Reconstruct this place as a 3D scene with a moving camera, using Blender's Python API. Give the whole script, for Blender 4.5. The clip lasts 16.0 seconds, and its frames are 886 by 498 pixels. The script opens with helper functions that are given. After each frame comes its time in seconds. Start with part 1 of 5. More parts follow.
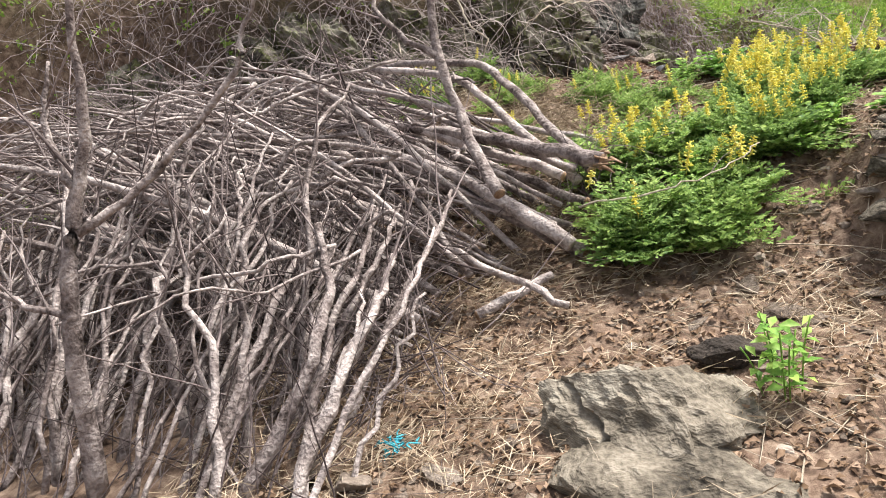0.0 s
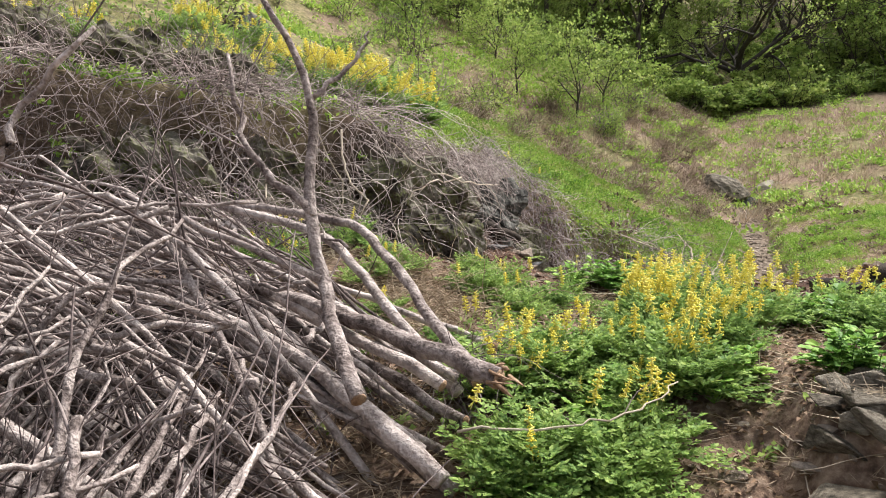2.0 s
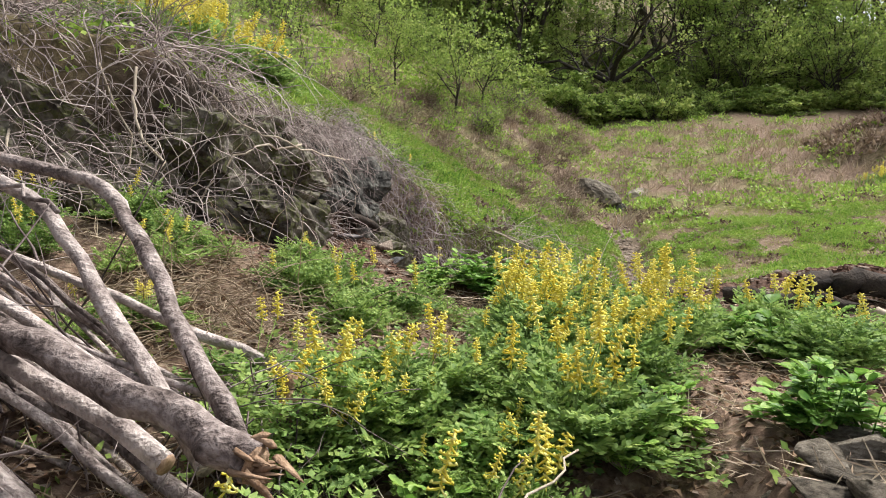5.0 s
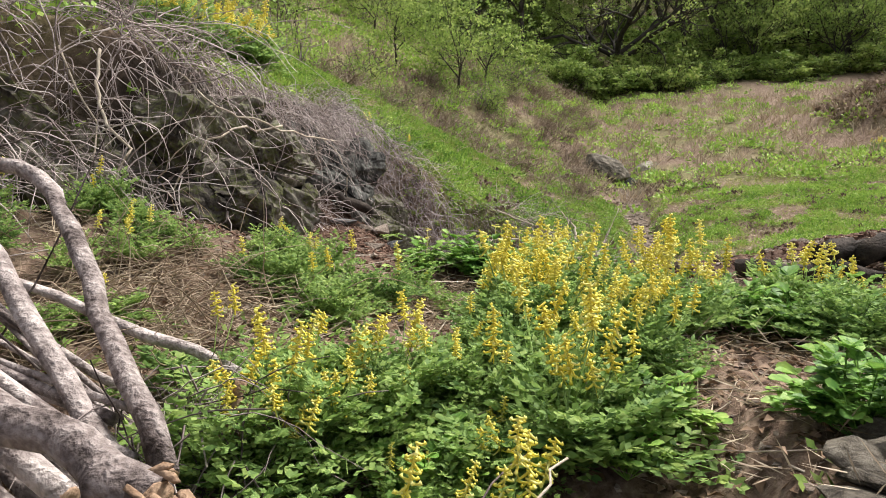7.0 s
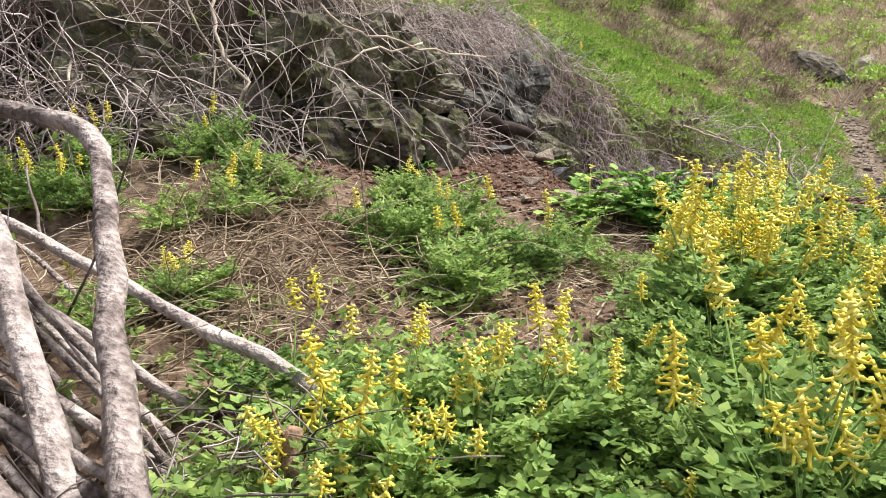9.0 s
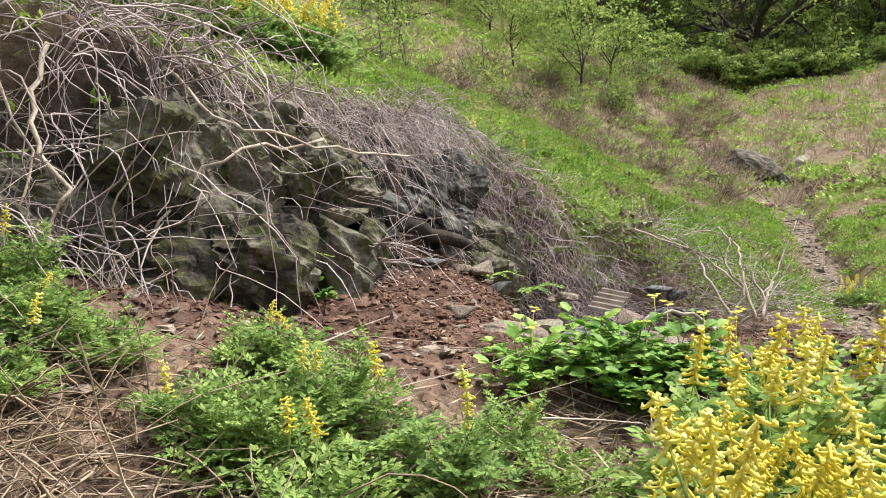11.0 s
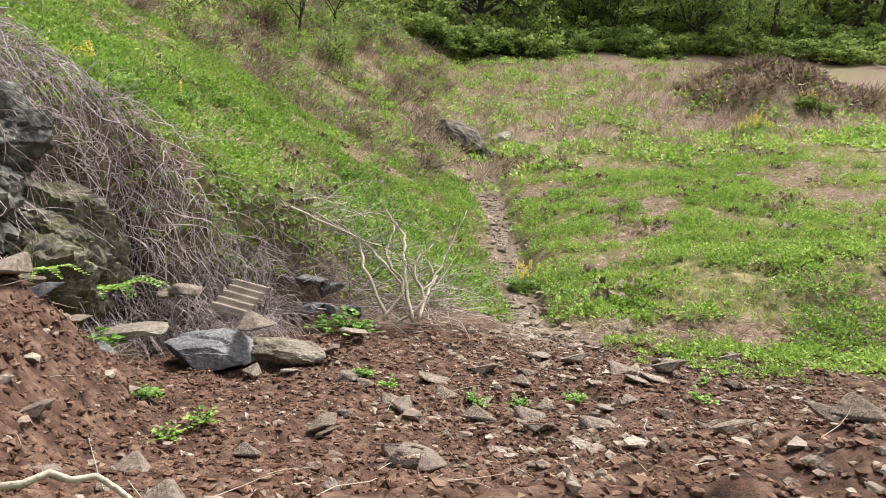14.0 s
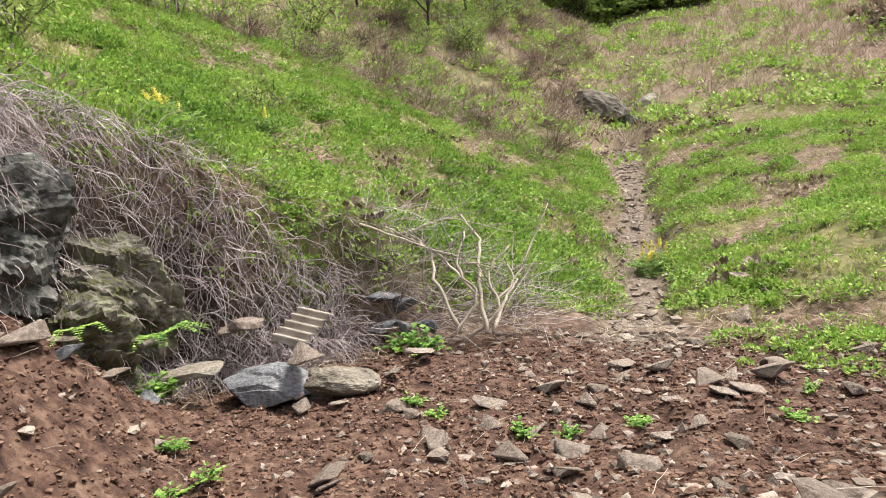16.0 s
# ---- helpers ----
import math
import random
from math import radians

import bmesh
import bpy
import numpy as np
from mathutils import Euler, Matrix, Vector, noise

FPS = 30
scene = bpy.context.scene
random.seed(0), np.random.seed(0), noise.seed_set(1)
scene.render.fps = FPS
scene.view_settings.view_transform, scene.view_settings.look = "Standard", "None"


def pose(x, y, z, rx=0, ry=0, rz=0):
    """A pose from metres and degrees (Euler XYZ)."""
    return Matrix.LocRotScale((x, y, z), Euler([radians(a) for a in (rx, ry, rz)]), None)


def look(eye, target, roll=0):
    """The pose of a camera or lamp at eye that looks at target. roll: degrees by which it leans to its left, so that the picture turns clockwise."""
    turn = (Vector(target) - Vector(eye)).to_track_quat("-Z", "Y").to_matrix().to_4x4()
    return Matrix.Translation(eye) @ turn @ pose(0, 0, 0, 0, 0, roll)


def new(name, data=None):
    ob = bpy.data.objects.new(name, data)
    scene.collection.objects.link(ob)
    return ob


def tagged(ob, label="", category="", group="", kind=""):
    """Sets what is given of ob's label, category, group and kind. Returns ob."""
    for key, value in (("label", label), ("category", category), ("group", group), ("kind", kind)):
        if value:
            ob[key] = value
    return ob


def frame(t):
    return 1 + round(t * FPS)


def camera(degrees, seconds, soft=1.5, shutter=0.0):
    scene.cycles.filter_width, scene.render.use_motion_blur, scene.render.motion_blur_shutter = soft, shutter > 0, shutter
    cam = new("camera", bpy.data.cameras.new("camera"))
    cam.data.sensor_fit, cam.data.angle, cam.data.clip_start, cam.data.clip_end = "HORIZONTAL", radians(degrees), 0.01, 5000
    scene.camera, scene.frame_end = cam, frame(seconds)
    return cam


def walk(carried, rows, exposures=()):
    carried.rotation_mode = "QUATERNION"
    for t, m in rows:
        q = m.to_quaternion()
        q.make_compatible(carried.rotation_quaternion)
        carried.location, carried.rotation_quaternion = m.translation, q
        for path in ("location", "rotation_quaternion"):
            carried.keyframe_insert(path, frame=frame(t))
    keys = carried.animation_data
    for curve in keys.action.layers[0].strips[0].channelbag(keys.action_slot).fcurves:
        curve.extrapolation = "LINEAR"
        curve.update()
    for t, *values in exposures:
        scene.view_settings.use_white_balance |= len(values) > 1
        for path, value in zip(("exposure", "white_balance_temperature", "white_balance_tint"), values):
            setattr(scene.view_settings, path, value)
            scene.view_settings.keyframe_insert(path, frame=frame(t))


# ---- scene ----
cam = camera(62.4, 16.0, 1.0)
PATH = [
    (0, (-1.277, -4.752, 1.942), (-1.951, -2.943, 1.420), -11.72),
    (0.5, (-1.444, -4.534, 1.978), (-2.091, -2.690, 1.554), -11.43),
    (1, (-1.597, -4.279, 2.042), (-2.107, -2.364, 1.773), -7.95),
    (1.5, (-1.611, -4.097, 1.951), (-1.991, -2.139, 1.804), -3.81),
    (2, (-1.583, -3.837, 1.931), (-1.837, -1.857, 1.798), 0.07),
    (2.5, (-1.542, -3.666, 1.918), (-1.650, -1.672, 1.803), 3.10),
    (3, (-1.535, -3.316, 1.818), (-1.445, -1.319, 1.740), 5.36),
    (3.5, (-1.524, -3.054, 1.815), (-1.364, -1.062, 1.743), 5.97),
    (4, (-1.480, -2.760, 1.676), (-1.336, -0.769, 1.564), 4.70),
    (4.5, (-1.472, -2.602, 1.782), (-1.352, -0.611, 1.647), 3.89),
    (4.7, (-1.458, -2.537, 1.778), (-1.359, -0.543, 1.650), 3.61),
    (6.8, (-1.310, -2.182, 1.794), (-1.230, -0.190, 1.633), 0.68),
    (7, (-1.293, -2.153, 1.756), (-1.239, -0.161, 1.578), 0.79),
    (7.5, (-1.105, -1.976, 1.692), (-1.130, 0.010, 1.458), 0.68),
    (7.8, (-1.099, -1.938, 1.760), (-1.326, 0.026, 1.456), -1.28),
    (8, (-1.149, -1.868, 1.796), (-1.512, 0.062, 1.416), -1.46),
    (8.2, (-1.167, -1.802, 1.808), (-1.623, 0.095, 1.367), -1.25),
    (10.3, (-1.307, -0.644, 1.856), (-1.630, 1.315, 1.615), -2.38),
    (10.5, (-1.276, -0.577, 1.913), (-1.583, 1.388, 1.702), -1.52),
    (11, (-1.216, -0.381, 1.885), (-1.504, 1.591, 1.725), -1.68),
    (11.5, (-1.180, -0.059, 1.903), (-1.341, 1.929, 1.755), -2.13),
    (12, (-1.064, 0.158, 1.901), (-1.039, 2.152, 1.756), -0.98),
    (12.5, (-0.922, 0.402, 1.926), (-0.798, 2.390, 1.746), 0.25),
    (13, (-0.804, 0.567, 1.949), (-0.582, 2.538, 1.698), 1.96),
    (13.5, (-0.580, 0.828, 1.919), (-0.232, 2.779, 1.650), 3.42),
    (14, (-0.424, 0.941, 2.055), (0.023, 2.871, 1.776), 4.40),
    (14.5, (-0.105, 0.886, 2.080), (0.342, 2.809, 1.759), 3.75),
    (15, (0.074, 0.953, 2.174), (0.395, 2.892, 1.799), 1.29),
    (15.5, (0.273, 1.117, 2.257), (0.452, 3.078, 1.906), -0.99),
    (16, (0.540, 1.273, 2.241), (0.505, 3.243, 1.899), -3.86),
]
walk(cam, [(t, look(eye, target, roll)) for t, eye, target, roll in PATH], [(0, 1.2), (1.5, 1.15), (3.5, 0.8), (4.5, 0.85), (7, 0.85), (8.2, 0.95), (10.3, 1.1), (13, 1.05), (16, 1.15)])

# ---- world and light: bright overcast spring day ----
SUN_EL, SUN_ROT = 60, 45
world = bpy.data.worlds.new("world")
scene.world = world
world.use_nodes = True
wn = world.node_tree
sky = wn.nodes.new("ShaderNodeTexSky")
sky.sky_type, sky.sun_disc = "NISHITA", False
sky.sun_elevation, sky.sun_rotation = radians(SUN_EL), radians(SUN_ROT)
sky.air_density, sky.dust_density, sky.ozone_density = 1.0, 4.0, 1.0
hsv = wn.nodes.new("ShaderNodeHueSaturation")
hsv.inputs["Saturation"].default_value = 0.35
wn.links.new(sky.outputs[0], hsv.inputs["Color"])
wn.links.new(hsv.outputs[0], wn.nodes["Background"].inputs[0])
wn.nodes["Background"].inputs[1].default_value = 0.12
sun = new("sun", bpy.data.lights.new("sun", "SUN"))
sun.data.energy, sun.data.angle, sun.data.color = 3.6, radians(14), (1.0, 0.96, 0.9)
az = radians(SUN_ROT)
sun.matrix_world = look((math.sin(az) * 30, math.cos(az) * 30, 30 * math.tan(radians(SUN_EL))), (0, 0, 0))


# ---- materials ----
def mat(name, ramp, scale=8.0, fine=60.0, rough=0.85, bump=0.4, spread=0.0, thin=0.0, bump_scale=None, coords="Object", stretch=(1, 1, 1)):
    """A procedural material: noise at two scales through a colour ramp, with relief; spread: change from object to object and island to island."""
    m = bpy.data.materials.new(name)
    m.use_nodes = True
    nt = m.node_tree
    N, L = nt.nodes.new, nt.links.new
    bsdf = nt.nodes["Principled BSDF"]
    bsdf.inputs["Roughness"].default_value = rough
    bsdf.inputs["Specular IOR Level"].default_value = 0.15
    tc = N("ShaderNodeTexCoord")
    mp = N("ShaderNodeMapping")
    mp.inputs["Scale"].default_value = stretch
    L(tc.outputs[coords], mp.inputs[0])
    n1, n2 = N("ShaderNodeTexNoise"), N("ShaderNodeTexNoise")
    n1.inputs["Scale"].default_value, n1.inputs["Detail"].default_value = scale, 4
    n2.inputs["Scale"].default_value, n2.inputs["Detail"].default_value = fine, 5
    L(mp.outputs[0], n1.inputs[0]), L(mp.outputs[0], n2.inputs[0])
    mix = N("ShaderNodeMath")
    mix.operation = "MULTIPLY_ADD"
    L(n2.outputs[0], mix.inputs[0])
    mix.inputs[1].default_value = 0.5
    half = N("ShaderNodeMath")
    half.operation = "MULTIPLY_ADD"
    L(n1.outputs[0], half.inputs[0])
    half.inputs[1].default_value, half.inputs[2].default_value = 0.9, -0.2
    L(half.outputs[0], mix.inputs[2])
    cr = N("ShaderNodeValToRGB")
    els = cr.color_ramp.elements
    while len(els) < len(ramp):
        els.new(0.5)
    for e, (p, c) in zip(els, ramp):
        e.position, e.color = p, (*c, 1)
    last = mix.outputs[0]
    if spread:
        geo, info = N("ShaderNodeNewGeometry"), N("ShaderNodeObjectInfo")
        s1, s2 = N("ShaderNodeMath"), N("ShaderNodeMath")
        s1.operation = s2.operation = "MULTIPLY_ADD"
        L(geo.outputs["Random Per Island"], s1.inputs[0])
        s1.inputs[1].default_value = spread
        L(last, s1.inputs[2])
        L(info.outputs["Random"], s2.inputs[0])
        s2.inputs[1].default_value = spread * 0.6
        L(s1.outputs[0], s2.inputs[2])
        sub = N("ShaderNodeMath")
        sub.operation = "SUBTRACT"
        L(s2.outputs[0], sub.inputs[0])
        sub.inputs[1].default_value = spread * 0.8
        last = sub.outputs[0]
    L(last, cr.inputs[0])
    L(cr.outputs[0], bsdf.inputs["Base Color"])
    if bump:
        bp = N("ShaderNodeBump")
        bp.inputs["Strength"].default_value, bp.inputs["Distance"].default_value = bump, 0.035
        L(mix.outputs[0], bp.inputs["Height"])
        L(bp.outputs[0], bsdf.inputs["Normal"])
    if thin:
        tr = N("ShaderNodeBsdfTranslucent")
        L(cr.outputs[0], tr.inputs[0])
        mx = N("ShaderNodeMixShader")
        mx.inputs[0].default_value = thin
        L(bsdf.outputs[0], mx.inputs[1]), L(tr.outputs[0], mx.inputs[2])
        L(mx.outputs[0], nt.nodes["Material Output"].inputs[0])
    return m


BARK = mat("bark", [(0.25, (0.045, 0.034, 0.03)), (0.42, (0.18, 0.145, 0.135)), (0.58, (0.34, 0.29, 0.27)), (0.78, (0.55, 0.48, 0.45))], 9, 55, 0.9, 1.0, 0.35, stretch=(1, 1, 1))
BRACKEN = mat("dead_bracken", [(0.15, (0.09, 0.062, 0.048)), (0.5, (0.28, 0.21, 0.165)), (0.9, (0.50, 0.40, 0.32))], 1.2, 30, 0.9, 0.0, 0.5, 0.15)
# toned below the bark: shade between the pile's branches is put into this colour
TWIG = mat("twig", [(0.2, (0.03, 0.022, 0.021)), (0.5, (0.14, 0.11, 0.105)), (0.85, (0.38, 0.32, 0.305))], 5, 70, 0.9, 0.3, 0.35)
VINE = mat("dry_vine", [(0.15, (0.06, 0.046, 0.043)), (0.5, (0.23, 0.185, 0.175)), (0.9, (0.52, 0.45, 0.42))], 5, 60, 0.9, 0.2, 0.5)
BLEACHED = mat("bleached_stem", [(0.15, (0.09, 0.07, 0.07)), (0.5, (0.32, 0.265, 0.26)), (0.9, (0.58, 0.51, 0.485))], 5, 60, 0.9, 0.2, 0.5)
PALE = mat("pale_dead_wood", [(0.2, (0.25, 0.20, 0.15)), (0.7, (0.52, 0.45, 0.36))], 5, 70, 0.9, 0.4, 0.2)
CUT = mat("cut_wood", [(0.3, (0.17, 0.10, 0.06)), (0.7, (0.36, 0.25, 0.17))], 20, 120, 0.9, 0.4)
DARKWOOD = mat("rotten_wood", [(0.3, (0.018, 0.015, 0.013)), (0.7, (0.07, 0.055, 0.045))], 8, 80, 0.9, 0.7)
ROCK = mat("slate_rock", [(0.25, (0.035, 0.03, 0.024)), (0.45, (0.13, 0.11, 0.085)), (0.6, (0.22, 0.19, 0.15)), (0.85, (0.36, 0.33, 0.27))], 4, 40, 0.85, 0.9, 0.25, stretch=(1, 1, 2.5))
STONE = mat("field_stone", [(0.2, (0.11, 0.085, 0.068)), (0.5, (0.22, 0.175, 0.14)), (0.8, (0.36, 0.30, 0.25))], 7, 60, 0.9, 0.7, 0.3)
MOSSROCK = mat("mossy_rock", [(0.26, (0.012, 0.010, 0.008)), (0.4, (0.06, 0.052, 0.042)), (0.47, (0.075, 0.08, 0.03)), (0.53, (0.10, 0.088, 0.07)), (0.62, (0.17, 0.155, 0.125)), (0.72, (0.12, 0.125, 0.06)), (0.82, (0.34, 0.33, 0.28))], 5, 26, 0.95, 1.0, 0.1)
GREYROCK = mat("grey_rock", [(0.26, (0.014, 0.014, 0.013)), (0.45, (0.06, 0.058, 0.053)), (0.6, (0.12, 0.118, 0.105)), (0.7, (0.19, 0.19, 0.165)), (0.82, (0.33, 0.33, 0.29))], 5, 26, 0.95, 1.0, 0.1)
SLATEBLUE = mat("dark_slate", [(0.2, (0.05, 0.05, 0.053)), (0.5, (0.14, 0.14, 0.145)), (0.8, (0.30, 0.295, 0.29))], 5, 40, 0.75, 0.6, 0.2)
CEMENT = mat("fibre_cement", [(0.2, (0.17, 0.14, 0.11)), (0.5, (0.33, 0.28, 0.23)), (0.8, (0.46, 0.41, 0.35))], 6, 70, 0.9, 0.5)
FERNY = mat("corydalis_leaf", [(0.15, (0.09, 0.17, 0.05)), (0.5, (0.24, 0.36, 0.10)), (0.85, (0.37, 0.47, 0.14))], 9, 60, 0.6, 0.1, 0.45, 0.42)
BROAD = mat("celandine_leaf", [(0.15, (0.07, 0.17, 0.035)), (0.5, (0.19, 0.35, 0.065)), (0.85, (0.38, 0.52, 0.13))], 9, 60, 0.5, 0.1, 0.45, 0.35)
HERB = mat("herb_leaf", [(0.1, (0.09, 0.17, 0.03)), (0.5, (0.22, 0.36, 0.06)), (0.9, (0.40, 0.52, 0.12))], 0.9, 30, 0.6, 0.0, 0.6, 0.3)
GRASS = mat("grass_blade", [(0.1, (0.11, 0.16, 0.03)), (0.5, (0.25, 0.32, 0.07)), (0.9, (0.44, 0.44, 0.16))], 0.9, 30, 0.6, 0.0, 0.5, 0.3)
STRAW = mat("dry_straw", [(0.15, (0.17, 0.125, 0.085)), (0.5, (0.35, 0.27, 0.19)), (0.9, (0.56, 0.47, 0.35))], 3, 40, 0.9, 0.0, 0.5, 0.15)
DEADLEAF = mat("dead_leaf", [(0.15, (0.12, 0.075, 0.045)), (0.5, (0.22, 0.145, 0.095)), (0.9, (0.38, 0.275, 0.2))], 3, 40, 0.9, 0.0, 0.6, 0.15)
PETAL = mat("yellow_petal", [(0.15, (0.74, 0.60, 0.06)), (0.5, (0.86, 0.77, 0.15)), (0.9, (0.92, 0.90, 0.45))], 30, 80, 0.5, 0.0, 0.4, 0.3)
CANOPY = mat("spring_leaf", [(0.1, (0.12, 0.19, 0.045)), (0.5, (0.26, 0.36, 0.085)), (0.9, (0.44, 0.50, 0.16))], 0.25, 3, 0.6, 0.0, 0.5, 0.45)
SHRUB = mat("shrub_leaf", [(0.1, (0.10, 0.17, 0.04)), (0.5, (0.26, 0.36, 0.085)), (0.9, (0.46, 0.52, 0.17))], 0.3, 3, 0.6, 0.0, 0.5, 0.45)
TRUNK = mat("trunk_bark", [(0.2, (0.02, 0.018, 0.015)), (0.6, (0.065, 0.055, 0.045)), (0.9, (0.13, 0.115, 0.095))], 3, 20, 0.9, 0.6, 0.2)
CLOD = mat("soil_clod", [(0.15, (0.035, 0.018, 0.012)), (0.5, (0.088, 0.047, 0.032)), (0.9, (0.19, 0.118, 0.084))], 8, 60, 0.95, 0.6, 0.4)
CLOTH = mat("blue_plastic", [(0.3, (0.02, 0.22, 0.30)), (0.7, (0.10, 0.45, 0.52))], 20, 80, 0.5, 0.3)

# ---- mesh helpers ----
rng = np.random.default_rng(7)


class Geo:
    """Collects vertices and faces, then makes one mesh."""

    def __init__(self):
        self.v, self.f, self.n = [], [], 0

    def add(self, v, *faces):
        v = np.asarray(v, float)
        for f in faces:
            self.f.append(np.asarray(f, int) + self.n)
        self.v.append(v)
        self.n += len(v)
        return self

    def mesh(self, name, material, smooth=True):
        me = bpy.data.meshes.new(name)
        v = np.concatenate(self.v)
        loops = np.concatenate([f.ravel() for f in self.f])
        sizes = np.concatenate([np.full(len(f), f.shape[1]) for f in self.f])
        me.vertices.add(len(v)), me.loops.add(len(loops)), me.polygons.add(len(sizes))
        me.vertices.foreach_set("co", v.ravel())
        me.loops.foreach_set("vertex_index", loops)
        me.polygons.foreach_set("loop_start", np.concatenate([[0], np.cumsum(sizes)[:-1]]))
        me.polygons.foreach_set("use_smooth", np.full(len(sizes), smooth))
        me.update(calc_edges=True)
        me.validate()
        me.materials.append(material)
        return me


def thing(name, geo, material, label, category, group="", kind="", smooth=True, at=None):
    ob = new(name, geo.mesh(name, material, smooth) if isinstance(geo, Geo) else geo)
    if at is not None:
        ob.matrix_basis = at
    return tagged(ob, label, category, group, kind)


def empty(name, label, category, group="", at=None):
    ob = new(name)
    ob.empty_display_size = 0.1
    if at is not None:
        ob.matrix_basis = at
    return tagged(ob, label, category, group)


def part(name, geo, material, parent, label="", smooth=True):
    ob = new(name, geo.mesh(name, material, smooth) if isinstance(geo, Geo) else geo)
    ob.parent = parent
    return tagged(ob, label)


def curve(pts, n):
    """A smooth line of n points through the given ones (Catmull-Rom)."""
    p = np.asarray(pts, float)
    p = np.vstack([2 * p[0] - p[1], p, 2 * p[-1] - p[-2]])
    u = np.linspace(0, len(p) - 3 - 1e-6, n)
    i, t = u.astype(int), (u % 1)[:, None]
    a, b, c, d = p[i], p[i + 1], p[i + 2], p[i + 3]
    return 0.5 * (2 * b + (c - a) * t + (2 * a - 5 * b + 4 * c - d) * t * t + (3 * b - a - 3 * c + d) * t ** 3)


def tube(geo, line, radii, sides=6, lump=0.0, cap=True):
    line, n = np.asarray(line, float), len(line)
    r = np.broadcast_to(np.asarray(radii, float), (n,)) if np.ndim(radii) else np.full(n, float(radii))
    d = np.gradient(line, axis=0)
    d /= np.linalg.norm(d, axis=1, keepdims=True) + 1e-9
    ref = np.where(np.abs(d[:, 2:3]) > 0.9, [[1.0, 0, 0]], [[0, 0, 1.0]])
    s = np.cross(d, ref)
    s /= np.linalg.norm(s, axis=1, keepdims=True) + 1e-9
    u = np.cross(s, d)
    a = np.arange(sides) * 2 * np.pi / sides
    k = r[:, None] * (1 + lump * rng.standard_normal((n, sides)))
    v = line[:, None] + k[..., None] * (np.cos(a)[None, :, None] * s[:, None] + np.sin(a)[None, :, None] * u[:, None])
    i, j = np.meshgrid(np.arange(n - 1), np.arange(sides), indexing="ij")
    j2 = (j + 1) % sides
    q = np.stack([i * sides + j, i * sides + j2, (i + 1) * sides + j2, (i + 1) * sides + j], -1).reshape(-1, 4)
    v = v.reshape(-1, 3)
    if cap:
        v = np.vstack([v, line[0], line[-1]])
        b = np.arange(sides)
        e0 = np.stack([np.full(sides, n * sides), (b + 1) % sides, b], -1)
        e1 = np.stack([np.full(sides, n * sides + 1), (n - 1) * sides + b, (n - 1) * sides + (b + 1) % sides], -1)
        geo.add(v, q, e0, e1)
    else:
        geo.add(v, q)


def strands(geo, starts, dirs, lengths, radius, bend=0.5, n=6, sag=0.0, sides=3):
    """Many thin crooked stems at once: starts (m,3), dirs (m,3), lengths (m,)."""
    m = len(starts)
    d = dirs / (np.linalg.norm(dirs, axis=1, keepdims=True) + 1e-9)
    pts = np.zeros((m, n, 3))
    pts[:, 0] = starts
    for k in range(1, n):
        d = d + bend * rng.standard_normal((m, 3)) / n + np.array([0, 0, -sag]) / n
        d /= np.linalg.norm(d, axis=1, keepdims=True)
        pts[:, k] = pts[:, k - 1] + d * (lengths / (n - 1))[:, None]
    g = np.gradient(pts, axis=1)
    g /= np.linalg.norm(g, axis=2, keepdims=True) + 1e-9
    ref = np.where(np.abs(g[..., 2:3]) > 0.9, [1.0, 0, 0], [0, 0, 1.0])
    s = np.cross(g, ref)
    s /= np.linalg.norm(s, axis=2, keepdims=True) + 1e-9
    u = np.cross(s, g)
    rad = np.broadcast_to(np.asarray(radius, float), (m,))[:, None] * np.linspace(1, 0.45, n)[None]
    a = np.arange(sides) * 2 * np.pi / sides
    v = pts[:, :, None] + rad[:, :, None, None] * (np.cos(a)[None, None, :, None] * s[:, :, None] + np.sin(a)[None, None, :, None] * u[:, :, None])
    i, j = np.meshgrid(np.arange(n - 1), np.arange(sides), indexing="ij")
    j2 = (j + 1) % sides
    q = np.stack([i * sides + j, i * sides + j2, (i + 1) * sides + j2, (i + 1) * sides + j], -1).reshape(-1, 4)
    q = (q[None] + (np.arange(m) * n * sides)[:, None, None]).reshape(-1, 4)
    geo.add(v.reshape(-1, 3), q)
    return pts


def blades(geo, base, direction, width, fold=0.25, droop=0.3):
    """Leaf blades, each a folded strip of four triangles: base (m,3), direction (m,3) with its length, width (m,)."""
    m = len(base)
    length = np.linalg.norm(direction, axis=1, keepdims=True)
    d = direction / (length + 1e-9)
    s = np.cross(d, rng.standard_normal((m, 3)) * 0.35 + np.array([0, 0, 1.0]))
    s /= np.linalg.norm(s, axis=1, keepdims=True) + 1e-9
    up = np.cross(s, d)
    w = np.asarray(width)[:, None] * s
    mid = base + d * length * 0.5
    tip = base + d * length - np.array([0, 0, 1.0]) * length * droop
    v = np.stack([base, mid + w * 0.5 + up * length * fold * 0.3, tip, mid - w * 0.5 + up * length * fold * 0.3, mid - up * length * 0.02], 1).reshape(-1, 3)
    k = (np.arange(m) * 5)[:, None]
    geo.add(v, np.concatenate([k + [0, 1, 4], k + [1, 2, 4], k + [2, 3, 4], k + [3, 0, 4]]))


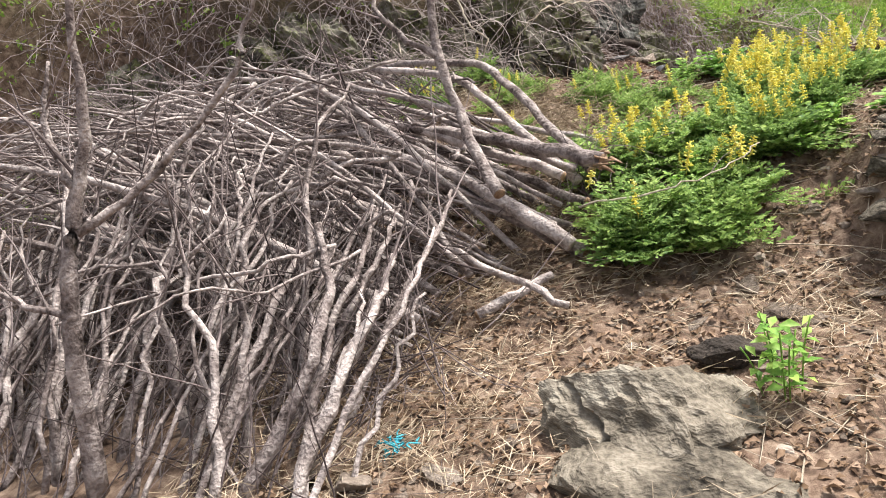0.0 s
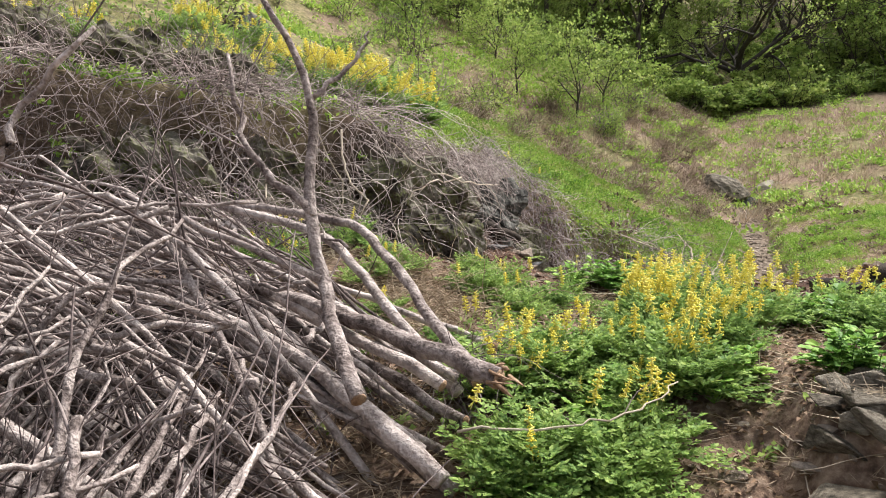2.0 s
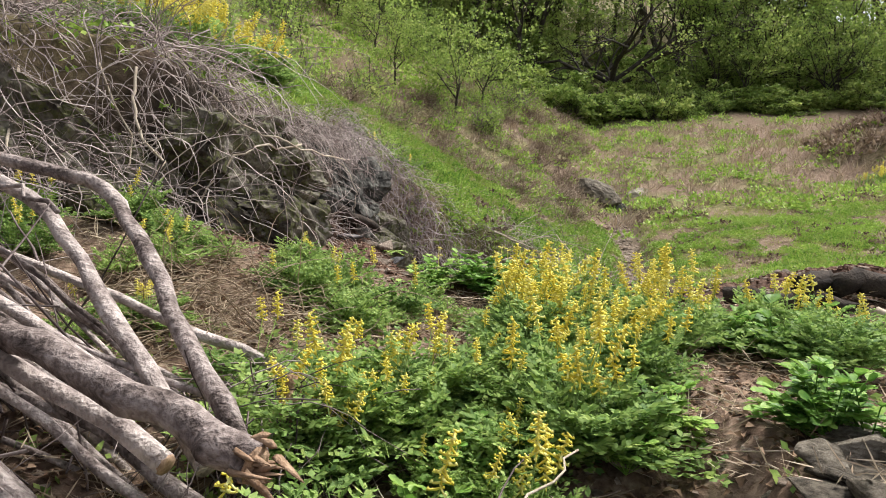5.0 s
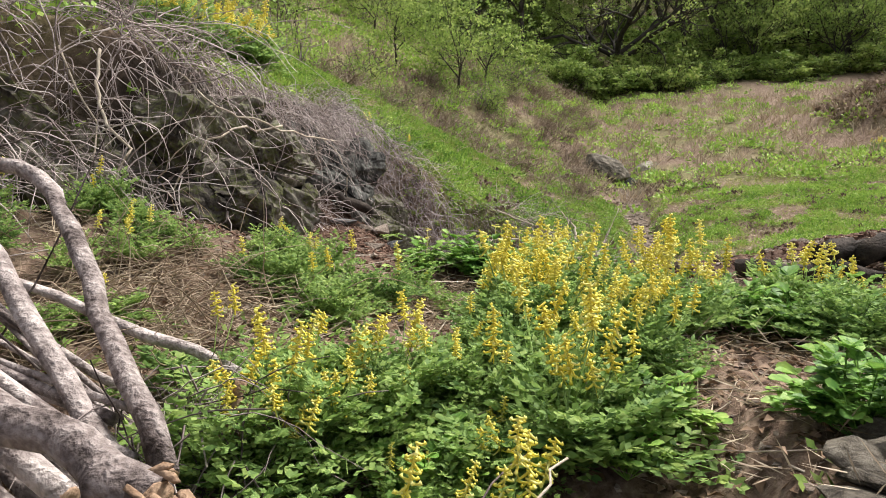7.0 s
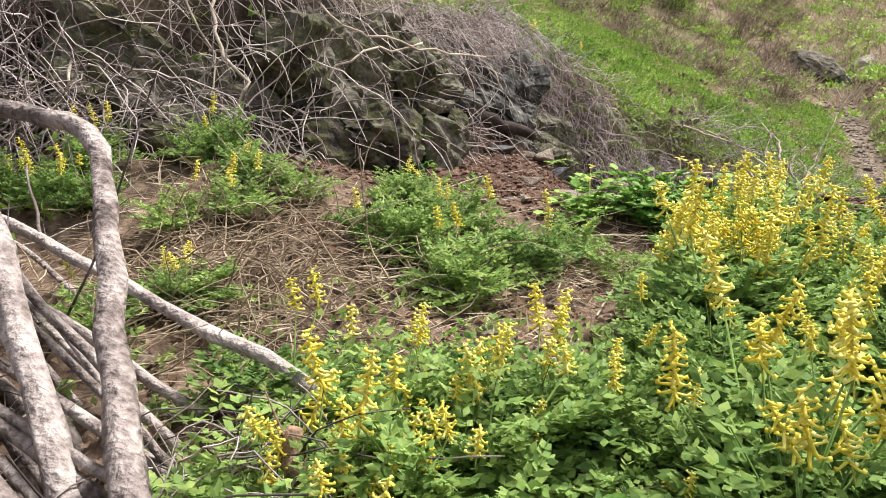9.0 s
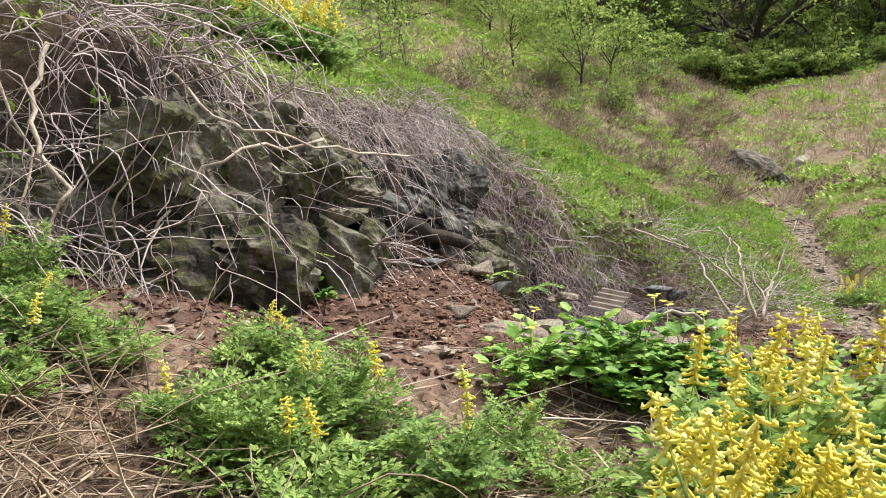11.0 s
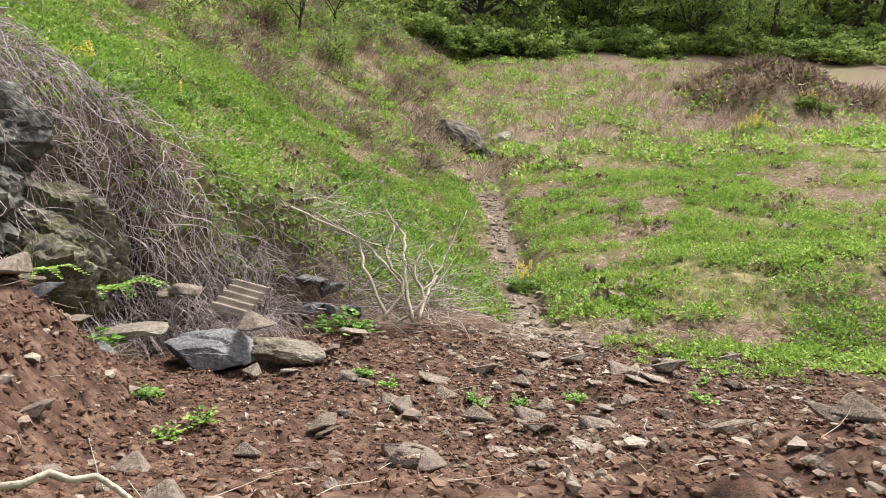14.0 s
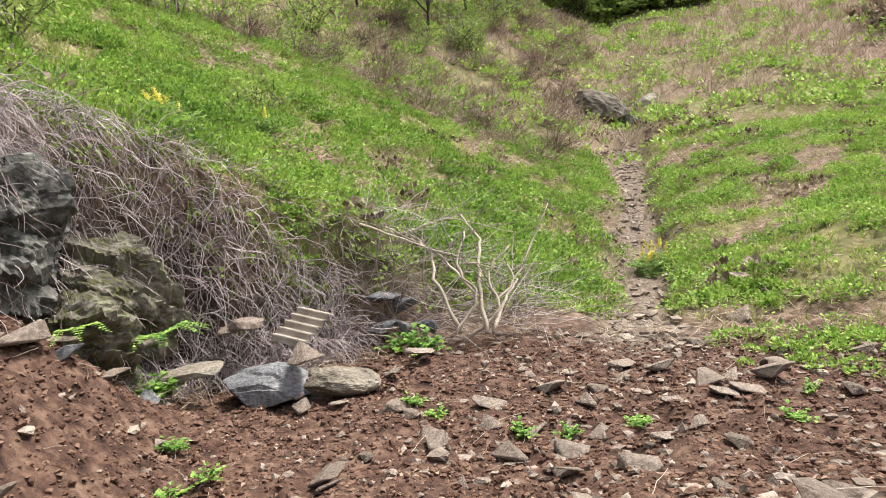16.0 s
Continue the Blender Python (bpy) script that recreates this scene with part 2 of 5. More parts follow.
def cards(geo, base, direction, width, level=0.0):
    """Small flat leaves of two triangles each; level: how far they lie open to the sky."""
    m = len(base)
    s = np.cross(direction, rng.standard_normal((m, 3)) * (1 - 0.6 * level) + np.array([0, 0, 2.0 * level]))
    s /= np.linalg.norm(s, axis=1, keepdims=True) + 1e-9
    w = np.asarray(width)[:, None] * s * 0.5
    v = np.stack([base, base + direction * 0.55 + w, base + direction, base + direction * 0.45 - w], 1).reshape(-1, 3)
    geo.add(v, (np.arange(m) * 4)[:, None] + np.array([0, 1, 2, 3]))


def lobes(geo, base, direction, width):
    """Rounded leaf lobes, each a shallow cup of six triangles."""
    m = len(base)
    length = np.linalg.norm(direction, axis=1, keepdims=True)
    d = direction / (length + 1e-9)
    s = np.cross(d, rng.standard_normal((m, 3)) * 0.25 + np.array([0, 0, 1.0]))
    s /= np.linalg.norm(s, axis=1, keepdims=True) + 1e-9
    up = np.cross(s, d)
    w = np.asarray(width)[:, None]
    p = [base + d * length * a + s * w * b + up * length * c for a, b, c in ((0, 0, 0), (0.35, 0.42, 0.05), (0.75, 0.5, 0.03), (1.0, 0.16, -0.08), (1.0, -0.16, -0.08), (0.75, -0.5, 0.03), (0.35, -0.42, 0.05), (0.6, 0, -0.02))]
    k = (np.arange(m) * 8)[:, None]
    geo.add(np.stack(p, 1).reshape(-1, 3), np.concatenate([k + [a, a + 1 if a < 6 else 0, 7] for a in range(7)]))


def hash2(i, j, seed):
    return np.modf(np.abs(np.sin(i * 127.1 + j * 311.7 + seed * 74.7) * 43758.5453))[0]


def vn(x, y, seed=0):
    """Smooth value noise in 0..1."""
    x, y = np.asarray(x, float), np.asarray(y, float)
    i, j = np.floor(x), np.floor(y)
    u, v = x - i, y - j
    u, v = u * u * (3 - 2 * u), v * v * (3 - 2 * v)
    a, b = hash2(i, j, seed), hash2(i + 1, j, seed)
    c, d = hash2(i, j + 1, seed), hash2(i + 1, j + 1, seed)
    return a + (b - a) * u + (c - a) * v + (a - b - c + d) * u * v


def ss(a, b, x):
    t = np.clip((np.asarray(x, float) - a) / (b - a), 0, 1)
    return t * t * (3 - 2 * t)


# ---- the lie of the land ----
# line between the low bench walked on and the hillside: outcrop face, bank of the thicket, mouth of the gully, edge of the field
FACE = [(-40, -6), (-14, -1.2), (-7, 0.9), (-3.9, 1.6), (-2.85, 2.6), (-2.45, 4.0), (-2.0, 5.75), (-1.55, 6.45), (-0.3, 7.2), (1.2, 7.7), (2.3, 7.3), (3.4, 7.3), (6, 6.6), (12, 4.5), (40, 0)]


def side(x, y):
    """Signed distance from FACE, positive on the hillside."""
    best, sign = np.full(np.shape(x), 1e9), np.ones(np.shape(x))
    for (ax, ay), (bx, by) in zip(FACE, FACE[1:]):
        ex, ey = bx - ax, by - ay
        t = np.clip(((x - ax) * ex + (y - ay) * ey) / (ex * ex + ey * ey), 0, 1)
        dx, dy = x - ax - t * ex, y - ay - t * ey
        d = np.hypot(dx, dy)
        near = d < best
        best = np.where(near, d, best)
        sign = np.where(near, np.where(ex * dy - ey * dx >= 0, 1.0, -1.0), sign)
    return best * sign


def gully_x(y):
    return np.interp(y, [-10, 6.5, 8.5, 10, 11.5, 14.2, 24.5, 33, 60], [1.8, 1.9, 2.3, 2.75, 3.15, 3.75, 6.0, 8.0, 12])


def gully_z(y):
    return np.interp(y, [-10, 6.5, 8.5, 11.5, 14.2, 23.6, 24.6, 33, 40, 50, 80, 160, 400], [0.4, 0.35, 0.08, 0.0, 0.35, 1.55, 2.0, 4.3, 6.0, 8.8, 22, 58, 90])


def bench(x, y):
    z = np.interp(y, [-60, -5, -3, -1.6, -1.0, -0.3, 0.3, 1.2, 2.1, 2.5, 3.2, 4.2, 5, 6, 7.5, 12], [0.0, 0.3, 0.38, 0.5, 0.64, 0.9, 1.05, 1.17, 1.27, 1.22, 0.92, 0.6, 0.52, 0.46, 0.36, 0.3])
    z = z + 0.16 * np.maximum(-x - 1.3, 0) * ss(0.2, 2.0, y) * (1 - 0.4 * ss(5.0, 6.5, y))
    z = z + np.maximum(1.38 - z, 0) * ss(-0.9, -2.05, x) * ss(2.0, 2.8, y) * (1 - ss(5.0, 6.1, y))
    z = z + 0.03 * np.maximum(-x - 2, 0)
    wall = ss(-0.62, -0.3, x) * (1 - ss(0.9, 2.2, x)) * ss(-1.06, -0.86, y) * (1 - ss(1.0, 1.9, y))
    z = z + wall * np.maximum(1.12 - z, 0)
    z = z + 0.22 * ss(0.3, 1.4, x) * ss(0.4, 1.5, y) * (1 - ss(3.0, 5.2, y))
    return z


def hillside(x, y):
    dx = x - gully_x(y)
    left, right = np.maximum(-dx - 0.25, 0), np.maximum(dx - 0.3, 0)
    rise = 0.14 * ss(0, 0.25, left) + 0.5 * left - 0.32 * ss(1.5, 6, left) * ss(6.2, 3.2, y) - np.minimum(1.3, 0.38 * np.maximum(left - 5.0, 0)) * ss(7.0, 2.0, y)
    fade = 1 - 0.45 * ss(20, 34, y)
    lift = 0.12 * ss(0, 0.22, right) + 0.26 * np.minimum(right, 2.2) * fade + 0.14 * np.maximum(right - 2.2, 0) * fade + 0.16 * ss(0, 0.5, right)
    z = gully_z(y) + rise * (1 - 0.35 * ss(12, 26, y) * (1 - ss(3, 30, left))) + np.minimum(lift, 6)
    z = z + 1.8 * np.exp(-(((x - 18) / 3.0) ** 2 + ((y - 27) / 3.5) ** 2))
    return z - 22 * ss(25, 110, x) * ss(45, 130, y)


def height(x, y, rough=True):
    x, y = np.asarray(x, float), np.asarray(y, float)
    d = side(x, y)
    if rough:
        d = d + 0.5 * (vn(x * 1.3, y * 1.3, 3) - 0.5) * ss(-2.5, -1.5, -np.abs(d))
    w = np.interp(x, [-3, -1.6, -0.4, 1, 2.5, 5], [0.35, 0.5, 0.8, 1.4, 1.6, 2.0])
    k = ss(-0.12, 1, d / w)
    z = bench(x, y) * (1 - k) + hillside(x, y) * k
    z = np.minimum(z, 95)
    if rough:
        near = np.exp(-((x / 14) ** 2 + ((y - 5) / 16) ** 2))
        z = z + 0.10 * (vn(x * 0.9, y * 0.9, 1) - 0.5) + near * (0.05 * (vn(x * 3.1, y * 3.1, 2) - 0.5) + 0.05 * (vn(x * 8, y * 8, 4) - 0.5) + 0.045 * (vn(x * 17, y * 17, 5) - 0.5))
        z = z + (1 - near) * 0.35 * (vn(x * 0.35, y * 0.35, 6) - 0.5) * ss(8, 20, y)
    return z


def soil_mask(x, y):
    d = side(x, y) + 0.9 * (vn(x * 1.1, y * 1.1, 11) - 0.5)
    start = y + 0.5 * vn(x * 2, y * 2, 12) + 0.7 * ss(-0.6, 0.2, x)
    return ss(1.75, 2.5, start) * ss(0.35, -0.25, d)


def gravel_mask(x, y):
    return np.exp(-((x - gully_x(y)) / 0.42) ** 2) * ss(6.3, 7.2, y) * (1 - ss(26, 34, y))


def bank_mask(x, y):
    """Strip of darker ground colour along the face of the bank."""
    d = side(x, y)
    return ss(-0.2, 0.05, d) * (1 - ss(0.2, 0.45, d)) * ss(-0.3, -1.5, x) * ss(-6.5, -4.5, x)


def green_mask(x, y):
    d = side(x, y)
    n = 0.6 * vn(x * 0.7, y * 0.7, 21) + 0.4 * vn(x * 2.3, y * 2.3, 22)
    dx = x - gully_x(y)
    dry = 0.55 * ss(15, 26, y) * ss(-8, -2, dx) * (dx < 0) + 0.55 * ss(20, 30, y) * (dx > 0) + 0.3 * ss(5, 9, dx) * ss(9, 15, y)
    return ss(0.1, 0.7, d) * (1 - gravel_mask(x, y)) * ss(0.36, 0.58, n + 0.12 - 0.3 * dry) + 0.6 * ss(43, 46, y)


def at_ground(x, y):
    return np.stack([x, y, height(x, y)], -1)


def spots(n, x0, x1, y0, y1, mask=None):
    x, y = rng.uniform(x0, x1, n), rng.uniform(y0, y1, n)
    if mask is not None:
        keep = rng.random(n) < mask(x, y)
        x, y = x[keep], y[keep]
    return x, y


# ---- ground: one sheet to the horizon ----
def steps(a, b, fine, far0, far1, grow=1.13):
    mid = np.arange(a, b, fine)
    out, s, v = [], fine, b
    while v < far1:
        s *= grow
        out.append(v)
        v += s
    low, s, v = [], fine, a - fine
    while v > far0:
        low.append(v)
        s *= grow
        v -= s
    return np.concatenate([low[::-1], mid, out])


gx, gy = steps(-5, 6, 0.05, -260, 260), steps(-2.2, 12, 0.05, -120, 420, 1.06)
GX, GY = np.meshgrid(gx, gy, indexing="ij")
GZ = height(GX, GY)
ni, nj = GX.shape
ii, jj = np.meshgrid(np.arange(ni - 1), np.arange(nj - 1), indexing="ij")
g = Geo().add(np.stack([GX, GY, GZ], -1).reshape(-1, 3), np.stack([ii * nj + jj, (ii + 1) * nj + jj, (ii + 1) * nj + jj + 1, ii * nj + jj + 1], -1).reshape(-1, 4))
GROUND = bpy.data.materials.new("ground_cover")
ground = thing("ground", g, GROUND, "uneven ground of red-brown soil, straw litter and patchy grass", "ground", kind="structure")
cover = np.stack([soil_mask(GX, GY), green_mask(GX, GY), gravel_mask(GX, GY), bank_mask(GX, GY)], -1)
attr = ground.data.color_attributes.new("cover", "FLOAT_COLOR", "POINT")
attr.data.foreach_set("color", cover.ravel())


def ground_material(m):
    m.use_nodes = True
    nt = m.node_tree
    N, L = nt.nodes.new, nt.links.new
    bsdf = nt.nodes["Principled BSDF"]
    bsdf.inputs["Roughness"].default_value, bsdf.inputs["Specular IOR Level"].default_value = 0.95, 0.15
    tc = N("ShaderNodeTexCoord")

    def noise_ramp(scale, detail, ramp):
        n = N("ShaderNodeTexNoise")
        n.inputs["Scale"].default_value, n.inputs["Detail"].default_value, n.inputs["Roughness"].default_value = scale, detail, 0.65
        L(tc.outputs["Object"], n.inputs[0])
        c = N("ShaderNodeValToRGB")
        while len(c.color_ramp.elements) < len(ramp):
            c.color_ramp.elements.new(0.5)
        for e, (p, col) in zip(c.color_ramp.elements, ramp):
            e.position, e.color = p, (*col, 1)
        L(n.outputs[0], c.inputs[0])
        return c.outputs[0], n.outputs[0]

    soil, sh = noise_ramp(9, 9, [(0.32, (0.018, 0.010, 0.008)), (0.5, (0.08, 0.045, 0.032)), (0.68, (0.18, 0.115, 0.083))])
    litter, lh = noise_ramp(14, 9, [(0.3, (0.04, 0.026, 0.019)), (0.48, (0.15, 0.10, 0.072)), (0.66, (0.29, 0.215, 0.16))])
    grass, _ = noise_ramp(5, 8, [(0.3, (0.05, 0.05, 0.022)), (0.5, (0.14, 0.13, 0.055)), (0.7, (0.29, 0.235, 0.13))])
    stones, _ = noise_ramp(18, 7, [(0.3, (0.05, 0.038, 0.028)), (0.5, (0.13, 0.10, 0.075)), (0.7, (0.27, 0.22, 0.175))])
    at = N("ShaderNodeVertexColor")
    at.layer_name = "cover"
    sep = N("ShaderNodeSeparateColor")
    L(at.outputs[0], sep.inputs[0])
    last = litter
    # darker ground colour for the strip along the bank, mixed in by alpha
    dark_bank, _ = noise_ramp(7, 8, [(0.3, (0.014, 0.011, 0.009)), (0.5, (0.045, 0.035, 0.026)), (0.7, (0.11, 0.085, 0.065))])
    for channel, colour in (("Red", soil), ("Green", grass), ("Blue", stones)):
        mx = N("ShaderNodeMix")
        mx.data_type = "RGBA"
        L(sep.outputs[channel], mx.inputs[0])
        L(last, mx.inputs[6]), L(colour, mx.inputs[7])
        last = mx.outputs[2]
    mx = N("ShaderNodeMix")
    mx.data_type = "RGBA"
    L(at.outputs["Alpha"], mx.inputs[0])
    L(last, mx.inputs[6]), L(dark_bank, mx.inputs[7])
    L(mx.outputs[2], bsdf.inputs["Base Color"])
    bp = N("ShaderNodeBump")
    bp.inputs["Strength"].default_value, bp.inputs["Distance"].default_value = 0.8, 0.03
    add = N("ShaderNodeMath")
    add.operation = "ADD"
    L(sh, add.inputs[0]), L(lh, add.inputs[1])
    L(add.outputs[0], bp.inputs["Height"])
    L(bp.outputs[0], bsdf.inputs["Normal"])


ground_material(GROUND)


# ---- rocks ----
def ico(level):
    bm = bmesh.new()
    bmesh.ops.create_icosphere(bm, subdivisions=level, radius=1)
    v = np.array([w.co[:] for w in bm.verts])
    f = np.array([[w.index for w in p.verts] for p in bm.faces])
    bm.free()
    return v, f


ICO = {k: ico(k) for k in (1, 2, 3, 5, 6)}


def boulder(size, seed, level=3, cuts=14, crack=0.05):
    """A faceted, cracked rock."""
    r = np.random.default_rng(seed)
    v, f = ICO[level]
    v = v.copy()
    n = r.standard_normal((cuts, 3))
    n /= np.linalg.norm(n, axis=1, keepdims=True)
    for p, lim in zip(n, r.uniform(0.55, 0.85, cuts)):
        over = np.maximum(v @ p - lim, 0)
        v -= over[:, None] * p * 0.96
    if level > 2:
        w = v.copy()
        for k, a in ((2.6, crack), (6.0, crack * 0.9), (14.0, crack * 0.5), (30.0, crack * 0.25)):
            q = (vn(w[:, 0] * k + 9 * seed, w[:, 1] * k, seed) + vn(w[:, 1] * k, w[:, 2] * k + 5, seed + 1) + vn(w[:, 2] * k, w[:, 0] * k, seed + 2)) / 3
            v += w * ((0.25 - np.abs(q - 0.5)) * 3 * a)[:, None]
    v = v * np.asarray(size)
    return Geo().add(v, f)


def ridged(p, scale, seed):
    """Sharp-crested noise round a point cloud, in 0..1."""
    q = p * scale
    a = vn(q[:, 0] + 3.1 * seed, q[:, 1] + 0.7 * q[:, 2], seed)
    b = vn(q[:, 1] + 5.3, q[:, 2] + 0.6 * q[:, 0], seed + 1)
    return 1 - np.abs(a + b - 1)


def crag(size, seed, level=6, cuts=9, jag=0.1, dip=0.5):
    """Fractured bedrock: a blocky body broken by joints and slanting beds, with ragged relief; jag in metres."""
    r = np.random.default_rng(seed)
    v, f = ICO[level]
    v = v.copy()
    n = r.standard_normal((cuts, 3)) * [1, 1, 0.7]
    n /= np.linalg.norm(n, axis=1, keepdims=True)
    for p, lim in zip(n, r.uniform(0.5, 0.8, cuts)):
        v -= np.maximum(v @ p - lim, 0)[:, None] * p * 0.97
    out = v / (np.linalg.norm(v, axis=1, keepdims=True) + 1e-9)
    v = v * np.asarray(size)
    bed = v[:, 2] + dip * v[:, 0] + 0.1 * ridged(v, 3, seed)
    k = np.floor(bed / 0.11)
    joint = np.floor((v[:, 0] * 0.8 + v[:, 1] + 0.06 * ridged(v, 5, seed + 4)) / 0.23)
    push = (hash2(k, joint, seed) - 0.5) * 1.1 + (hash2(k, k * 0, seed + 3) - 0.5) * 0.7
    for scale, a in ((2.2, 0.9), (5, 0.7), (12, 0.45), (28, 0.25)):
        push = push + a * 2 * (ridged(v, scale, seed + int(scale)) - 0.62)
    return Geo().add(v + out * (push * jag)[:, None], f)


def chip_mesh(name, seed, flat):
    """An angular stone from the hull of a few points."""
    r = np.random.default_rng(seed)
    bm = bmesh.new()
    for p in r.uniform(-1, 1, (11, 3)):
        p = p / max(1, np.linalg.norm(p) * 0.85)
        bm.verts.new((p[0], p[1] * 0.7, p[2] * flat))
    bmesh.ops.convex_hull(bm, input=bm.verts)
    loose = [w for w in bm.verts if not w.link_faces]
    bmesh.ops.delete(bm, geom=loose, context="VERTS")
    bmesh.ops.bevel(bm, geom=list(bm.edges), offset=0.05, segments=1, affect="EDGES")
    bmesh.ops.triangulate(bm, faces=bm.faces)
    me = bpy.data.meshes.new(name)
    bm.to_mesh(me)
    bm.free()
    return me


def ground_pose(x, y, up=0.0, rz=0.0, rx=0.0, ry=0.0):
    return pose(x, y, float(height(x, y)) + up, rx, ry, rz)


# outcrop face
def outcrop(x, y, z, size, seed, material, label, rz=0, tilt=0):
    ob = thing("rock_outcrop", crag(size, seed), material, label, "rock", "rocks of the outcrop", smooth=False, at=pose(x, y, z, tilt, 0, rz))
    return ob


MOSS_LABEL = "mossy lichen-covered bedrock lobe with dark cracks in the bank"
outcrop(-3.02, 3.15, 1.72, (0.68, 0.66, 0.62), 3, MOSSROCK, MOSS_LABEL, 20)
outcrop(-2.72, 3.72, 1.72, (0.5, 0.6, 0.5), 5, MOSSROCK, MOSS_LABEL, -15)
outcrop(-3.75, 2.25, 1.75, (0.75, 0.62, 0.7), 8, MOSSROCK, MOSS_LABEL, 35)
outcrop(-4.75, 1.95, 1.75, (0.9, 0.7, 0.7), 12, MOSSROCK, MOSS_LABEL, 10)
outcrop(-6.2, 1.7, 1.7, (1.0, 0.8, 0.7), 15, MOSSROCK, MOSS_LABEL, -20)
outcrop(-2.68, 4.75, 1.75, (0.5, 0.75, 0.62), 21, GREYROCK, "dark damp bedrock wall under hanging roots", -10)
outcrop(-2.38, 5.6, 1.68, (0.52, 0.62, 0.68), 24, GREYROCK, "grey blocky bedrock corner at the end of the outcrop", 12)
outcrop(-1.95, 6.2, 1.12, (0.45, 0.45, 0.42), 27, MOSSROCK, "low mossy rock at the foot of the outcrop", 40)
outcrop(-1.95, 5.55, 0.98, (0.34, 0.42, 0.3), 31, MOSSROCK, "low mossy rock at the foot of the outcrop", 80)
for k, (x, y, z, r) in enumerate([(-2.42, 3.2, 1.55, 0.3), (-2.5, 2.75, 1.55, 0.28), (-2.9, 2.45, 1.5, 0.3), (-3.35, 2.0, 1.5, 0.33), (-2.35, 3.75, 1.55, 0.24), (-2.55, 3.3, 2.0, 0.3), (-2.38, 4.4, 1.75, 0.25), (-2.2, 5.0, 1.8, 0.3), (-1.98, 5.5, 1.95, 0.25), (-4.1, 1.75, 1.6, 0.35), (-2.9, 2.6, 2.0, 0.28), (-1.85, 5.9, 1.3, 0.26)]):
    thing("rock_outcrop", crag((r, r * 0.85, r * 0.9), 130 + k, 5, 8, 0.06), MOSSROCK if k < 6 or k > 8 else GREYROCK, "cracked mossy rock block in the face of the outcrop", "rock", "rocks of the outcrop", smooth=False, at=pose(x, y, z, 20 * k, 15, 50 * k))
for k, (x, y, r) in enumerate([(-4.5, 2.75, 0.5), (-5.4, 2.5, 0.55), (-6.4, 2.5, 0.6), (-5.9, 3.5, 0.45), (-7.4, 2.2, 0.7), (-5.0, 1.5, 0.4)]):
    thing("rock_outcrop", crag((r, r * 0.8, r * 0.7), 160 + k, 5, 8, 0.09), MOSSROCK, "dark mossy rock showing through the dead brush", "rock", "rocks of the outcrop", smooth=False, at=ground_pose(x, y, 0.12, 50 * k))
for k, (x, y, z, r) in enumerate([(-5.5, 7.6, 3.75, 0.75), (-6.8, 9.1, 4.75, 0.8), (-7.6, 5.2, 3.6, 0.9), (-6.3, 4.6, 2.9, 0.6)]):
    thing("hillside_rock", crag((r, r * 0.8, r * 0.55), 40 + k, 5, 9, 0.08), GREYROCK, "dark lichen-spotted rock on the overgrown slope", "rock", smooth=False, at=pose(x, y, z, 10, 0, 40 * k))
thing("gully_rock", crag((1.25, 0.8, 0.9), 51, 5, 7, 0.025, 0.1), ROCK, "broad brown-grey rock at the head of the dry gully", "rock", smooth=False, at=pose(5.0, 24.5, 1.98, 0, 14, -12))
thing("gully_rock", boulder((0.34, 0.32, 0.32), 52, 3, 8, 0.03), SLATEBLUE, "small dark block wedged beside the gully rock", "rock", smooth=False, at=pose(6.15, 24.0, 1.8, 0, 0, 20))
thing("gully_rock", boulder((0.8, 0.5, 0.45), 53, 3, 10, 0.05), ROCK, "broken rock ledge across the gully", "rock", smooth=False, at=pose(7.3, 25.0, 2.25, 0, 0, 10))
# ledge beside the start of the walk
thing("slate_ledge", crag((0.5, 0.32, 0.17), 61, 6, 8, 0.05, 0.15), ROCK, "large layered slate ledge jutting from the bank", "rock", smooth=False, at=pose(-1.5, -2.28, 0.46, 8, 9, -16))
thing("slate_ledge", crag((0.5, 0.3, 0.13), 62, 5, 6, 0.025, 0.1), ROCK, "low layered slate slab under the ledge", "rock", smooth=False, at=pose(-1.38, -2.58, 0.36, 4, 3, -12))
thing("slate_ledge", crag((0.2, 0.14, 0.06), 63, 5, 6, 0.03, 0.1), DARKWOOD, "black weathered slate lip in the litter", "rock", smooth=False, at=pose(-1.22, -1.8, 0.52, 0, 10, 30))

CHIPS = [chip_mesh("stone", 70 + k, (0.22, 0.35, 0.5, 0.3)[k % 4]) for k in range(8)]
for me in CHIPS:
    me.materials.append(STONE)
DARKCHIPS = [chip_mesh("stone", 90 + k, (0.3, 0.55, 0.45)[k]) for k in range(3)]
for me in DARKCHIPS:
    me.materials.append(SLATEBLUE)


WALLSTONES = [chip_mesh("stone", 110 + k, 0.62) for k in range(4)]
for me in WALLSTONES:
    me.materials.append(ROCK)


def stone(x, y, r, k=0, label="angular brown slate stone lying on the soil", sink=0.3, dark=False, group="loose stones", tilt=0, z=None):
    me = (DARKCHIPS if dark else CHIPS)[k % (3 if dark else 8)]
    flat = (0.3, 0.55, 0.45)[k % 3] if dark else (0.22, 0.35, 0.5, 0.3)[k % 4]
    m = pose(x, y, (float(height(x, y)) if z is None else z) + r * flat * (1 - sink), 6 * (k % 3 - 1) + tilt, 5 * (k % 4 - 2), 47 * k)
    ob = thing("stone", me, None, label, "stone", group, at=m @ Matrix.Diagonal((r, r, r, 1)))
    return ob


